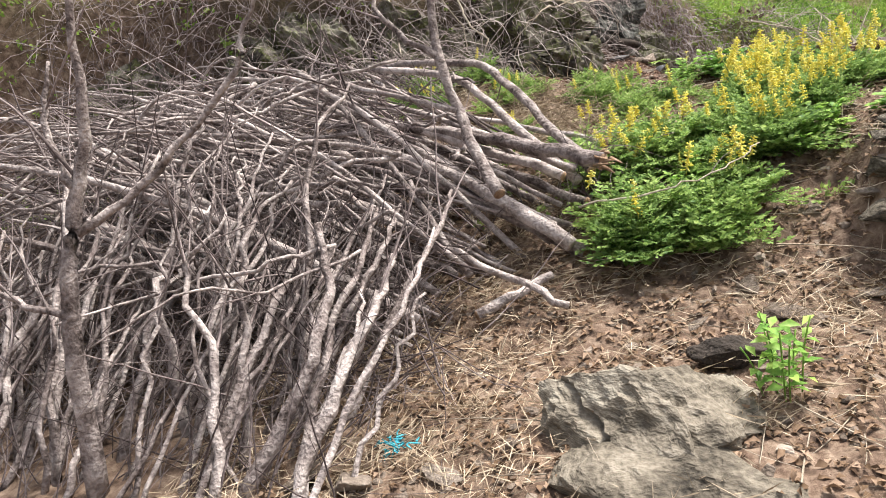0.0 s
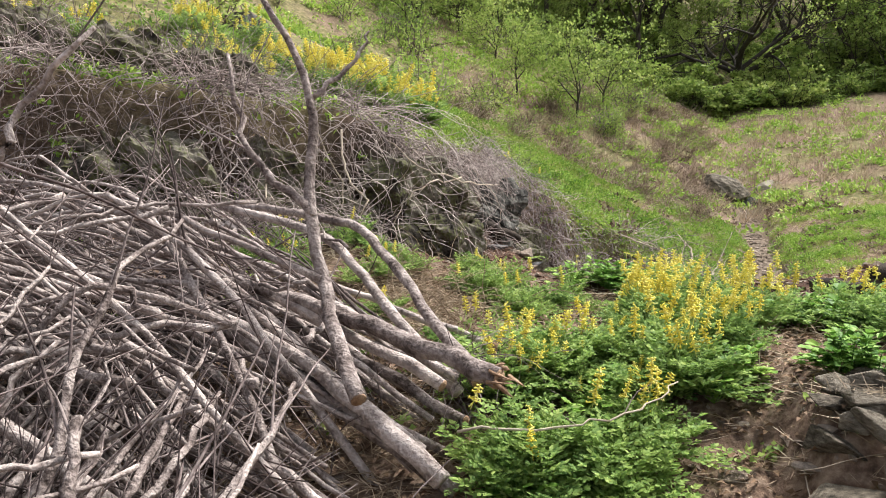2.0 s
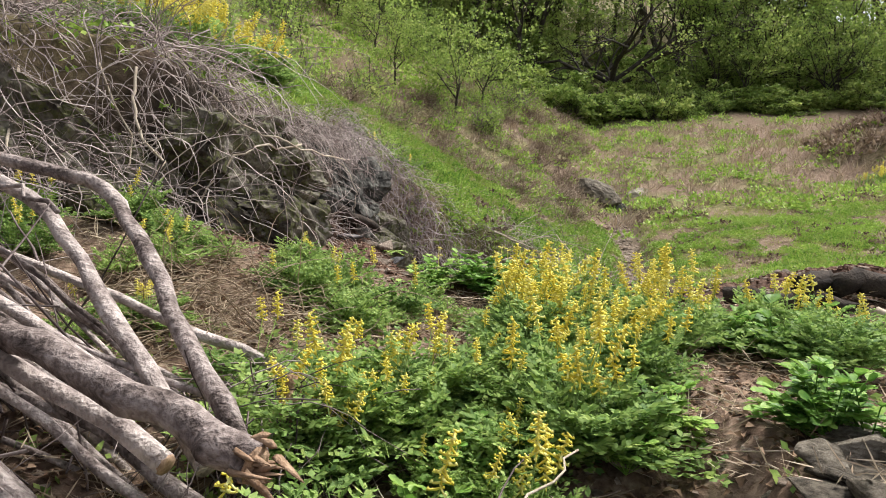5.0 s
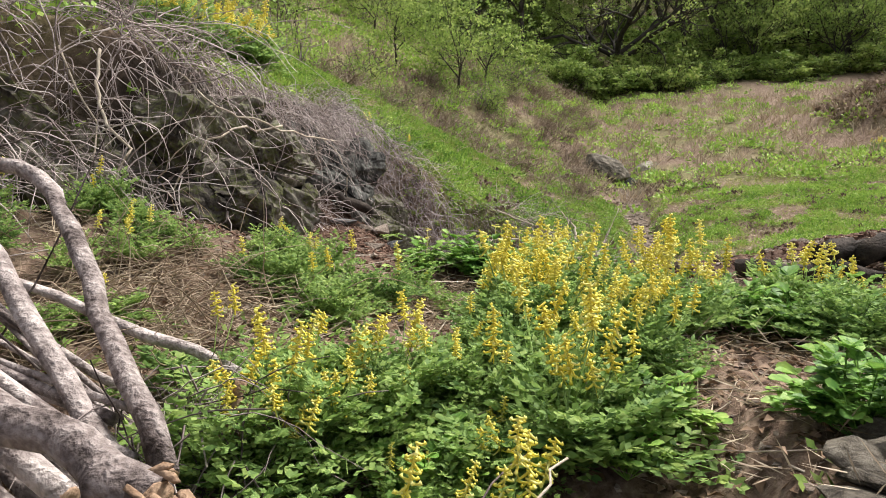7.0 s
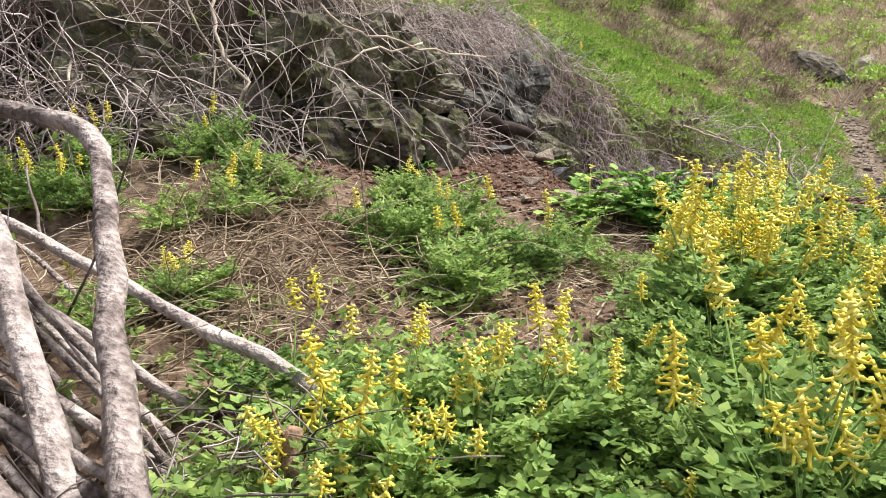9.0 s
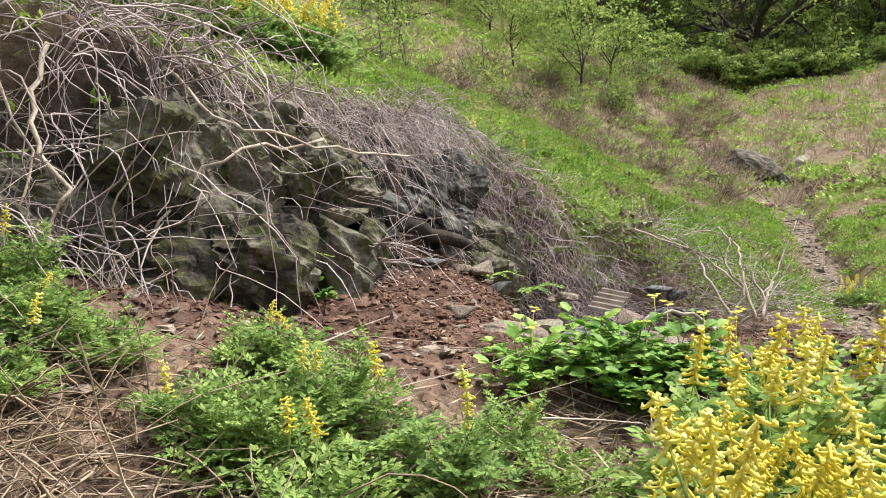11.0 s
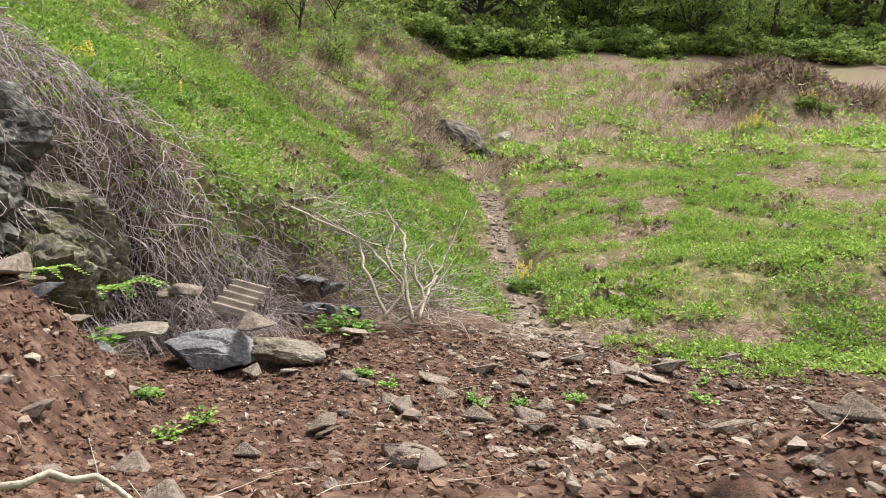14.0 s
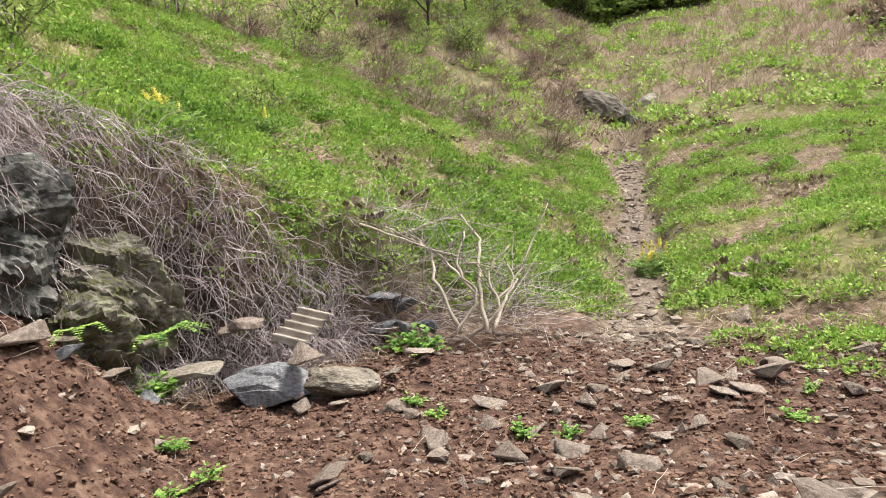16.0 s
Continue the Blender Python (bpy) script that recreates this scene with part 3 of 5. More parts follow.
# stones on the bare soil
for k, (x, y, r) in enumerate([(-0.12, 4.47, 0.1), (0.22, 4.08, 0.13), (0.36, 5.07, 0.12), (0.67, 5.3, 0.11), (1.55, 4.84, 0.12), (1.8, 5.0, 0.1), (0.98, 4.41, 0.1), (1.58, 3.17, 0.13), (1.62, 6.05, 0.12), (2.67, 6.0, 0.15), (-0.53, 5.78, 0.11), (-0.1, 4.2, 0.08), (0.05, 4.0, 0.07), (0.25, 3.75, 0.12), (1.1, 5.9, 0.13), (2.1, 5.5, 0.12), (2.3, 5.9, 0.16), (2.9, 5.5, 0.12), (1.3, 5.6, 0.09), (1.7, 3.35, 0.11), (2.0, 3.3, 0.1), (1.4, 3.6, 0.07), (3.4, 6.3, 0.12), (3.3, 8.3, 0.2), (3.5, 8.6, 0.18), (0.2, 5.6, 0.1), (-0.9, 3.75, 0.12), (-1.5, 3.6, 0.09), (0.95, 6.3, 0.1), (2.4, 6.9, 0.14), (2.9, 9.3, 0.13), (3.2, 11.2, 0.2), (2.7, 10.4, 0.12), (3.0, 12.6, 0.2), (3.3, 13.5, 0.16), (2.3, 8.0, 0.12)]):
    stone(x, y, r, k)
for k, (x, y, r) in enumerate([(-0.12, 4.57, 0.14), (0.22, 4.21, 0.16), (0.7, 5.75, 0.15), (0.93, 5.25, 0.12), (0.1, 5.72, 0.15), (-0.6, 6.03, 0.12), (0.35, 5.25, 0.16), (1.65, 6.29, 0.16), (2.11, 5.77, 0.17), (2.51, 5.76, 0.16), (2.26, 5.55, 0.15), (3.01, 7.5, 0.24), (1.41, 2.94, 0.12), (1.26, 2.65, 0.1), (1.07, 4.8, 0.13), (-0.31, 5.85, 0.1), (2.11, 3.68, 0.14), (1.2, 3.14, 0.09), (1.77, 5.45, 0.1), (1.26, 5.05, 0.12), (1.9, 4.72, 0.11), (0.76, 4.78, 0.12), (1.34, 4.46, 0.14), (-1.22, 6.5, 0.16), (1.4, 5.8, 0.1), (1.9, 6.1, 0.12), (2.7, 6.2, 0.13), (0.5, 4.5, 0.07), (0.0, 4.9, 0.07), (-0.5, 4.2, 0.08), (0.7, 4.2, 0.09), (0.95, 3.9, 0.1), (-1.66, 3.17, 0.13), (-1.3, 3.9, 0.09), (-1.1, 3.3, 0.07)]):
    stone(x, y, r, k + 5, "pale angular slate flake lying on the red-brown soil", 0.2)
for k, (x, y, r) in enumerate([(-2.02, 4.55, 0.16), (-1.85, 4.75, 0.14), (-1.72, 4.9, 0.17), (-1.62, 5.1, 0.15), (-1.75, 5.25, 0.13), (-1.5, 5.35, 0.14), (-1.4, 5.55, 0.12)]):
    stone(x, y, r, k, "brown slate rubble at the foot of the rock wall", 0.1, k % 3 == 0, "rubble of the rock wall")
thing("slab_stone", crag((0.19, 0.14, 0.05), 141, 5, 5, 0.012, 0.05), STONE, "broad pale flat stone bedded in the soil", "stone", smooth=False, at=ground_pose(-1.42, 3.15, 0.03, 20, 6, 4))
# heap of slabs and blocks under the thicket
thing("slab_stone", crag((0.38, 0.22, 0.09), 101, 5, 5, 0.016, 0.05), SLATEBLUE, "broad smooth grey-blue slab at the edge of the soil", "stone", smooth=False, at=pose(-0.8, 6.1, 0.53, 8, -4, 15))
thing("slab_stone", crag((0.3, 0.2, 0.085), 102, 5, 5, 0.025, 0.05), ROCK, "brown layered block with a dark hollow beneath", "stone", smooth=False, at=pose(-0.36, 6.15, 0.5, 0, 3, -5))
thing("slab_stone", boulder((0.25, 0.12, 0.04), 103, 3, 12, 0.05), ROCK, "thin pale stone flake on the soil edge", "stone", smooth=False, at=pose(-1.28, 6.05, 0.67, 6, -4, 5))
for k, (x, y, z, r) in enumerate([(-1.05, 6.55, 0.86, 0.18), (-1.2, 6.5, 0.83, 0.12), (-0.55, 6.05, 0.76, 0.2), (0.2, 6.6, 0.55, 0.16), (0.05, 6.3, 0.5, 0.1)]):
    stone(x, y, r, k + 1, "brown broken slate by the slab heap", 0.5, z=z - 0.03)
for k, (x, y, z, r) in enumerate([(-0.1, 7.4, 0.82, 0.2), (0.1, 7.35, 0.72, 0.17), (0.02, 7.15, 0.6, 0.15), (-0.12, 7.2, 0.62, 0.17), (0.25, 7.2, 0.58, 0.13)]):
    stone(x, y, r, k, "smooth dark grey stone stacked below the dry thicket", 0.4, True, "dark stacked stones", z=z - 0.05)
# rough dry-stone edge beside the flowers
for k, (x, y, z, r) in enumerate([(-0.31, -0.49, 1.0, 0.12), (-0.2, -0.97, 1.13, 0.11), (-0.42, -0.8, 0.92, 0.11), (-0.05, -1.08, 1.02, 0.13), (0.14, -1.1, 1.12, 0.13), (0.0, -0.76, 1.14, 0.12), (-0.45, -1.05, 0.78, 0.13), (-0.15, -1.2, 0.86, 0.15), (0.2, -1.22, 0.92, 0.15), (0.35, -0.98, 1.15, 0.13), (0.25, -0.7, 1.14, 0.12), (-0.12, -0.35, 1.08, 0.1), (0.5, -1.15, 1.02, 0.15), (0.7, -1.0, 1.12, 0.14), (0.08, -0.95, 1.18, 0.1), (-0.3, -1.15, 0.94, 0.12), (-0.32, -0.92, 1.04, 0.1), (-0.18, -0.62, 1.08, 0.12), (0.02, -1.2, 0.78, 0.14), (0.36, -1.25, 0.8, 0.15), (-0.36, -0.66, 0.94, 0.1), (0.42, -0.8, 1.16, 0.1), (0.15, -0.55, 1.15, 0.1)]):
    thing("stone", WALLSTONES[k % 4], None, "weathered mossy slate block of the low dry-stone edge", "stone", "dry-stone edge", at=pose(x, y - 0.04, z + 0.04, 8 * (k % 3), 6 * (k % 5 - 2), 53 * k) @ Matrix.Diagonal((r * 1.25, r * 1.25, r * 1.15, 1)))
for k, (x, y, r) in enumerate([(-0.20, -0.56, 0.12), (0.04, -0.32, 0.11), (-0.08, -0.64, 0.13), (-0.31, -0.83, 0.12), (0.22, -0.16, 0.1), (-0.32, -0.69, 0.1), (-0.38, -0.74, 0.11), (-0.33, -0.60, 0.11), (0.01, -0.25, 0.1), (0.07, -0.52, 0.13), (0.09, -0.76, 0.12), (0.57, -0.18, 0.12), (-0.29, -0.87, 0.13)]):
    thing("stone", WALLSTONES[k % 4], None, "weathered mossy slate block of the low dry-stone edge", "stone", "dry-stone edge", at=ground_pose(x, y, r * 0.3, 61 * k, 10 * (k % 3 - 1), 8) @ Matrix.Diagonal((r * 1.1, r * 1.1, r, 1)))
for k, (x, y, r) in enumerate([(-0.75, -0.64, 0.12), (-0.48, -0.78, 0.12), (-2.83, -2.58, 0.13), (-2.62, -2.62, 0.12), (-2.3, -2.5, 0.1), (-1.34, -1.46, 0.1), (-1.0, -1.44, 0.12), (-1.1, -1.2, 0.1), (-0.9, -1.5, 0.14), (-0.6, -1.3, 0.1), (-1.2, -1.8, 0.09), (-0.3, -1.5, 0.15), (0.2, -1.8, 0.13), (-0.35, 0.3, 0.08), (-1.2, 2.35, 0.16), (-0.62, 2.42, 0.12), (-0.5, 2.2, 0.12), (-0.28, 2.1, 0.11), (0.2, 1.95, 0.13)]):
    stone(x, y, r, k + 3, "flat slate stone half sunk in the leaf litter", 0.4, group="litter stones")

# crumbs of soil and small chips
def crumbs(name, n, box, mask, rmin, rmax, material, label):
    v, f = ICO[1]
    x, y = spots(n, *box, mask)
    p = at_ground(x, y)
    r = rng.uniform(rmin, rmax, len(p)) * rng.uniform(0.5, 1, len(p))
    k = 1 + 0.35 * rng.standard_normal((len(p), len(v)))
    sc = rng.uniform(0.5, 1.2, (len(p), 1, 3))
    sc[..., 2] *= 0.6
    w = p[:, None] + v[None] * k[..., None] * sc * r[:, None, None]
    ff = (f[None] + (np.arange(len(p)) * len(v))[:, None, None]).reshape(-1, 3)
    thing(name, Geo().add(w.reshape(-1, 3), ff), material, label, "debris", kind="stuff", smooth=False)


crumbs("soil_crumbs", 40000, (-3, 4, 1.5, 7), lambda x, y: np.maximum(soil_mask(x, y), 0.7 * ss(-0.5, 0.1, x) * (y < 2.4)), 0.006, 0.03, CLOD, "loose crumbs and clods of red-brown soil")
crumbs("stone_chips", 5200, (-3, 4.5, 1.6, 7.5), lambda x, y: np.maximum(soil_mask(x, y), 1.0 * (y < 2.4) * (x > -0.4)) * (0.25 + 0.75 * ss(-0.6, 1.2, x)), 0.01, 0.05, STONE, "small chips of slate scattered on the soil")
crumbs("gully_gravel", 7500, (1, 7, 6.3, 25), gravel_mask, 0.02, 0.1, STONE, "brown slate rubble in the bed of the dry gully")
crumbs("litter_chips", 5200, (-2.8, 1.5, -3.5, 2.2), lambda x, y: 0.35 + 0.5 * vn(x * 2, y * 2, 61), 0.008, 0.042, STONE, "small slate chips among the straw")

# corrugated sheet
g = Geo()
nu, nv = 57, 9
U, V = np.meshgrid(np.linspace(-0.2, 0.2, nu), np.linspace(-0.15, 0.15, nv), indexing="ij")
W = 0.016 * np.cos(U * 2 * np.pi / 0.08)
edge = V + 0.02 * (vn(U * 20, U * 0, 8) - 0.5)
top = np.stack([U, edge, W], -1).reshape(-1, 3)
i, j = np.meshgrid(np.arange(nu - 1), np.arange(nv - 1), indexing="ij")
q = np.stack([i * nv + j, (i + 1) * nv + j, (i + 1) * nv + j + 1, i * nv + j + 1], -1).reshape(-1, 4)
g.add(np.vstack([top, top - [0, 0, 0.008]]), q, q[:, ::-1] + nu * nv)
thing("corrugated_sheet", g, CEMENT, "broken piece of weathered corrugated fibre-cement sheet leaning on stones", "roof sheet", at=pose(-0.66, 6.62, 0.8, 8, -24, 60))


# ---- brushwood pile ----
def branch(points, r0, r1, twigs=3, label="bare grey-brown cut branch on the brushwood pile", name="branch", material=None, group="branches of the pile", crook=0.03, cut=False, sides=7, lump=0.09):
    pts = np.asarray(points, float)
    n = max(8, int(4 * len(pts)))
    line = curve(pts, n)
    line[1:-1] += crook * rng.standard_normal((n - 2, 3)) * np.array([1, 1, 0.7])
    rad = np.linspace(r0, r1, n)
    g, shoots = Geo(), []
    tube(g, line, rad, sides, lump)
    if twigs:
        idx = rng.integers(n // 3, n, twigs)
        along = np.gradient(line, axis=0)[idx]
        along /= np.linalg.norm(along, axis=1, keepdims=True)
        d = along + 0.4 * rng.standard_normal((twigs, 3)) + [0, 0, 0.05]
        shoots = [(line[i], v, min(max(rad[i] * 0.4, 0.003), 0.008)) for i, v in zip(idx, d)]
    ob = thing(name, g, material or BARK, label, "branch", group)
    for p, v, w in shoots:
        t = Geo()
        strands(t, p[None], v[None], np.array([rng.uniform(0.3, 0.9)]), w, 0.5, 8, 0.05, 5)
        part("twig", t, TWIG, ob)
    if cut:
        d = (line[0] - line[1]) / np.linalg.norm(line[0] - line[1])
        e = Geo()
        tube(e, [line[0] - d * 0.002, line[0] + d * 0.004], [r0 * 0.93, r0 * 0.88], 9)
        part("cut_end", e, CUT, ob, "pale sawn end")
    return ob


LOG = "thick rough-barked log with a broken end on the brushwood pile"
branch([(-1.727, -0.99, 1.23), (-1.95, -0.85, 1.28), (-2.37, -0.63, 1.38), (-2.85, -0.39, 1.47), (-3.8, -0.1, 1.62)], 0.044, 0.028, 0, LOG, crook=0.006, cut=True, sides=12)
branch([(-1.90, -0.88, 0.72), (-2.5, -0.72, 1.05), (-3.3, -0.5, 1.42), (-4.4, -0.25, 1.7)], 0.044, 0.026, 0, LOG, crook=0.008, cut=True, sides=12)
branch([(-1.95, -0.98, 0.8), (-2.6, -0.7, 1.2), (-3.4, -0.4, 1.5)], 0.042, 0.022, 0, LOG, crook=0.008, sides=10)
branch([(-1.84, -0.62, 1.12), (-2.22, -0.1, 1.45), (-2.58, 0.38, 1.74), (-2.95, 0.46, 1.84), (-3.5, 0.5, 1.9)], 0.032, 0.024, 0, "smooth grey log leaning on the pile with a bent top", crook=0.01, cut=True, sides=10)
branch([(-1.93, -0.58, 1.06), (-2.33, -0.22, 1.4), (-2.75, 0.1, 1.72), (-3.4, 0.2, 1.9)], 0.03, 0.022, 0, "smooth grey log leaning on the pile", crook=0.006, sides=10)
branch([(-2.27, -1.08, 1.15), (-2.51, -0.71, 1.48), (-2.62, -0.55, 1.95), (-2.66, -0.45, 2.45), (-2.9, -0.4, 2.9)], 0.036, 0.014, 0, "upright forked pole with a sawn stub end", crook=0.006, cut=True, sides=10)
branch([(-2.6, -0.58, 1.85), (-2.95, -0.5, 2.2), (-3.1, -0.35, 2.65)], 0.022, 0.009, 2, "bare forked side limb reaching above the pile", crook=0.015)
branch([(-2.66, -0.45, 2.4), (-2.45, -0.35, 2.62), (-2.4, -0.3, 2.75)], 0.014, 0.006, 0, "bare forked side limb reaching above the pile", crook=0.012)
for x, y, z, name, n, size in ((-1.73, -0.99, 1.23, "splinter", 16, 0.06), (-1.80, -0.2, 1.0, "splinter", 12, 0.2)):
    ob = empty("broken_wood", "torn orange-brown splintered wood at the end of the pile", "wood", "", pose(x, y, z))
    for k in range(n):
        g = Geo()
        o = rng.normal(0, 0.022, 3)
        d = np.array([0.75, -0.25, -0.1]) if size < 0.1 else np.array([0.05, -0.05, 1.0])
        d = d + 0.25 * rng.standard_normal(3)
        L = size * rng.uniform(0.5, 1.3)
        tube(g, [o - d * 0.03, o + d * L * 0.5, o + d * L], [0.008, 0.006, 0.001], 4, 0.4)
        part(name, g, CUT, ob)
# tall forked branches in front
branch([(-3.77, -2.73, 0.4), (-3.7, -2.6, 1.25), (-3.62, -2.5, 1.6), (-3.5, -2.4, 2.0), (-3.45, -2.3, 2.7)], 0.045, 0.014, 1, "tall forked bare branch leaning in front of the pile", crook=0.008)
branch([(-3.63, -2.51, 1.52), (-3.35, -2.3, 1.68), (-3.0, -2.1, 2.0), (-2.95, -2.05, 2.15), (-2.78, -1.95, 2.4)], 0.02, 0.007, 2, "curving side limb of a bare branch", crook=0.008)
branch([(-3.7, -2.6, 1.2), (-3.95, -2.6, 1.28), (-4.2, -2.6, 1.42)], 0.018, 0.008, 1, "short bare side limb", crook=0.008)
branch([(-3.6, -2.48, 1.7), (-3.72, -2.4, 1.95), (-3.7, -2.3, 2.2)], 0.02, 0.008, 1, "short bare side limb", crook=0.008)
branch([(-2.94, -2.41, 0.43), (-2.8, -2.15, 0.7), (-2.68, -1.9, 0.95)], 0.034, 0.026, 0, crook=0.006, cut=True)
branch([(-3.1, -2.72, 0.38), (-2.82, -2.35, 0.85), (-2.82, -2.1, 1.05), (-2.9, -1.9, 1.3)], 0.034, 0.016, 2, crook=0.01)
branch([(-2.62, -2.66, 0.4), (-2.5, -2.3, 0.75), (-2.4, -2.05, 0.98)], 0.014, 0.006, 2, crook=0.02)
branch([(-1.95, -1.35, 0.6), (-2.3, -1.32, 0.8), (-2.75, -1.25, 1.05), (-3.2, -1.1, 1.3)], 0.022, 0.014, 1, crook=0.012)
branch([(-2.4, -1.45, 0.62), (-2.05, -1.15, 0.7)], 0.03, 0.02, 0, "short pale cut stick lying at the foot of the pile", crook=0.006, cut=True)

# the mass: butts to the flowers, tips away over the hump
for k in range(105):
    y0 = rng.uniform(-1.75, 0.15)
    x0 = -1.85 - 0.75 * max(-y0 - 0.6, 0) - rng.uniform(0, 0.75)
    z0 = 0.55 + rng.uniform(0.02, 0.62) * ss(-2.9, -1.9, x0) + 0.1 * rng.random()
    L = rng.uniform(1.6, 3.6)
    yaw = rng.normal(0.28, 0.22)
    top = 1.25 + 0.75 * rng.random()
    pts = [(x0, y0, z0), (x0 - L * 0.35, y0 + yaw * L * 0.35, z0 + (top - z0) * 0.62), (x0 - L * 0.7, y0 + yaw * L * 0.7, top), (x0 - L, y0 + yaw * L + rng.normal(0, 0.2), top + rng.normal(-0.1, 0.18))]
    r = rng.choice([0.011, 0.016, 0.022, 0.03], p=[0.35, 0.35, 0.22, 0.08])
    branch(pts, r, r * 0.4, rng.integers(2, 5), crook=0.007, cut=bool(r > 0.025), sides=7)
for k in range(45):
    x0, y0 = rng.uniform(-4.2, -2.5), rng.uniform(-1.7, 0.2)
    L = rng.uniform(2.2, 3.8)
    yaw, z0, top = rng.normal(0.2, 0.25), rng.uniform(1.0, 1.6), rng.uniform(1.6, 2.2)
    pts = [(x0, y0, z0), (x0 - L * 0.35, y0 + yaw * L * 0.35, z0 + (top - z0) * 0.7), (x0 - L * 0.7, y0 + yaw * L * 0.7, top), (x0 - L, y0 + yaw * L, top + rng.normal(-0.2, 0.15))]
    r = rng.uniform(0.008, 0.018)
    branch(pts, r, r * 0.35, int(rng.integers(2, 5)), crook=0.014, sides=6)
# the front: feet towards the path, leaning back on the hump
for k in range(52):
    x0 = rng.uniform(-5.4, -2.7)
    y0 = -2.75 + rng.uniform(-0.2, 0.7)
    z0 = float(height(x0, y0)) - 0.03
    L = rng.uniform(0.8, 1.35)
    lean = rng.normal(0.25, 0.2) * ss(-1.7, -2.6, x0)
    pts = [(x0, y0, z0), (x0 + lean * L * 0.35, y0 + L * 0.4, z0 + L * 0.36), (x0 + lean * L * 0.6, y0 + L * 0.75, z0 + L * 0.58), (x0 + lean * L * 0.7 - 0.1, y0 + L * 1.1, z0 + L * 0.66)]
    r = rng.choice([0.012, 0.017, 0.024, 0.031], p=[0.3, 0.35, 0.23, 0.12])
    branch(pts, r, r * 0.4, int(rng.integers(1, 4)), crook=0.008, sides=6)
# limbs thrown across the heap, and tall crooked ones in front of it
for k in range(42):
    x0, y0 = rng.uniform(-5.2, -2.3), rng.uniform(-1.9, 0.1)
    L, a = rng.uniform(0.9, 2.2), rng.choice([-1, 1]) * rng.uniform(0.3, 1.3)
    z0 = 0.85 + 1.0 * math.exp(-((y0 + 0.4) / 1.2) ** 2) * float(ss(-1.6, -2.9, x0)) + rng.uniform(-0.1, 0.12)
    d = np.array([-math.cos(a), math.sin(a) * 0.8, min(0.06, rng.normal(0.02, 0.14))])
    s0 = np.array([x0, y0, z0])
    q = rng.normal(0, 0.09, (2, 3))
    r = rng.uniform(0.008, 0.02)
    branch([s0, s0 + d * L * 0.35 + q[0], s0 + d * L * 0.7 + q[1], s0 + d * L + [0, 0, -0.06]], r, r * 0.4, int(rng.integers(2, 5)), crook=0.016, sides=6)
for k in range(36):
    x0, y0 = rng.uniform(-5.3, -3.0), rng.uniform(-2.85, -2.2)
    z0 = float(height(x0, y0)) - 0.03
    L, lean = rng.uniform(1.0, 1.6), min(0.1, rng.normal(0.05, 0.25))
    q = rng.normal(0, 0.07, (3, 3))
    r = rng.uniform(0.011, 0.026)
    pts = [(x0, y0, z0), (x0 + lean * L * 0.3, y0 + L * 0.25, z0 + L * 0.4) + q[0], (x0 + lean * L * 0.65, y0 + L * 0.5, z0 + L * 0.72) + q[1], (x0 + lean * L + q[2][0], y0 + L * 0.72, z0 + L * 0.92)]
    branch(pts, r, r * 0.3, int(rng.integers(2, 6)), crook=0.016, sides=6)
# brush of fine twigs
g = Geo()
m = 2300
st = np.stack([rng.uniform(-6.4, -2.3, m), rng.uniform(-2.3, 0.4, m), np.zeros(m)], -1)
hump = 0.45 + 1.25 * np.exp(-((st[:, 1] + 0.5) / 1.15) ** 2) * ss(-1.5, -3.0, st[:, 0])
st[:, 2] = hump * rng.uniform(0.35, 1.0, m) + 0.1
dr = np.stack([-0.8 + 0.5 * rng.standard_normal(m), 0.3 + 0.6 * rng.standard_normal(m), 0.1 + 0.45 * rng.standard_normal(m)], -1)
strands(g, st, dr, rng.uniform(0.5, 1.3, m), rng.uniform(0.002, 0.0065, m), 0.45, 7)
m = 650
st = np.stack([rng.uniform(-5.4, -2.6, m), rng.uniform(-2.8, -1.3, m), np.zeros(m)], -1)
st[:, 2] = height(st[:, 0], st[:, 1]) + rng.uniform(0, 0.45, m) * ss(-2.9, -1.6, st[:, 1])
dr = np.stack([0.25 + 0.6 * rng.standard_normal(m), 0.6 + 0.5 * rng.standard_normal(m), 0.8 + 0.4 * rng.standard_normal(m)], -1)
strands(g, st, dr, rng.uniform(0.3, 0.8, m), rng.uniform(0.002, 0.006, m), 0.45, 7)
thing("brush_twigs", g, TWIG, "tangled mass of fine dry twigs filling the brushwood pile", "twigs", kind="stuff")

# ---- dry vines and roots ----
FP = np.array(FACE)


def along_face(u):
    """Points on the outcrop line, u from 0 (left end) to 1 (gully mouth), with the outward direction."""
    a = FP[2:11]
    s = np.concatenate([[0], np.cumsum(np.linalg.norm(np.diff(a, axis=0), axis=1))])
    x, y = np.interp(u * s[-1], s, a[:, 0]), np.interp(u * s[-1], s, a[:, 1])
    x2, y2 = np.interp(u * s[-1] + 0.2, s, a[:, 0]), np.interp(u * s[-1] + 0.2, s, a[:, 1])
    t = np.stack([x2 - x, y2 - y], -1)
    t /= np.linalg.norm(t, axis=1, keepdims=True) + 1e-9
    return np.stack([x, y], -1), np.stack([t[:, 1], -t[:, 0]], -1)


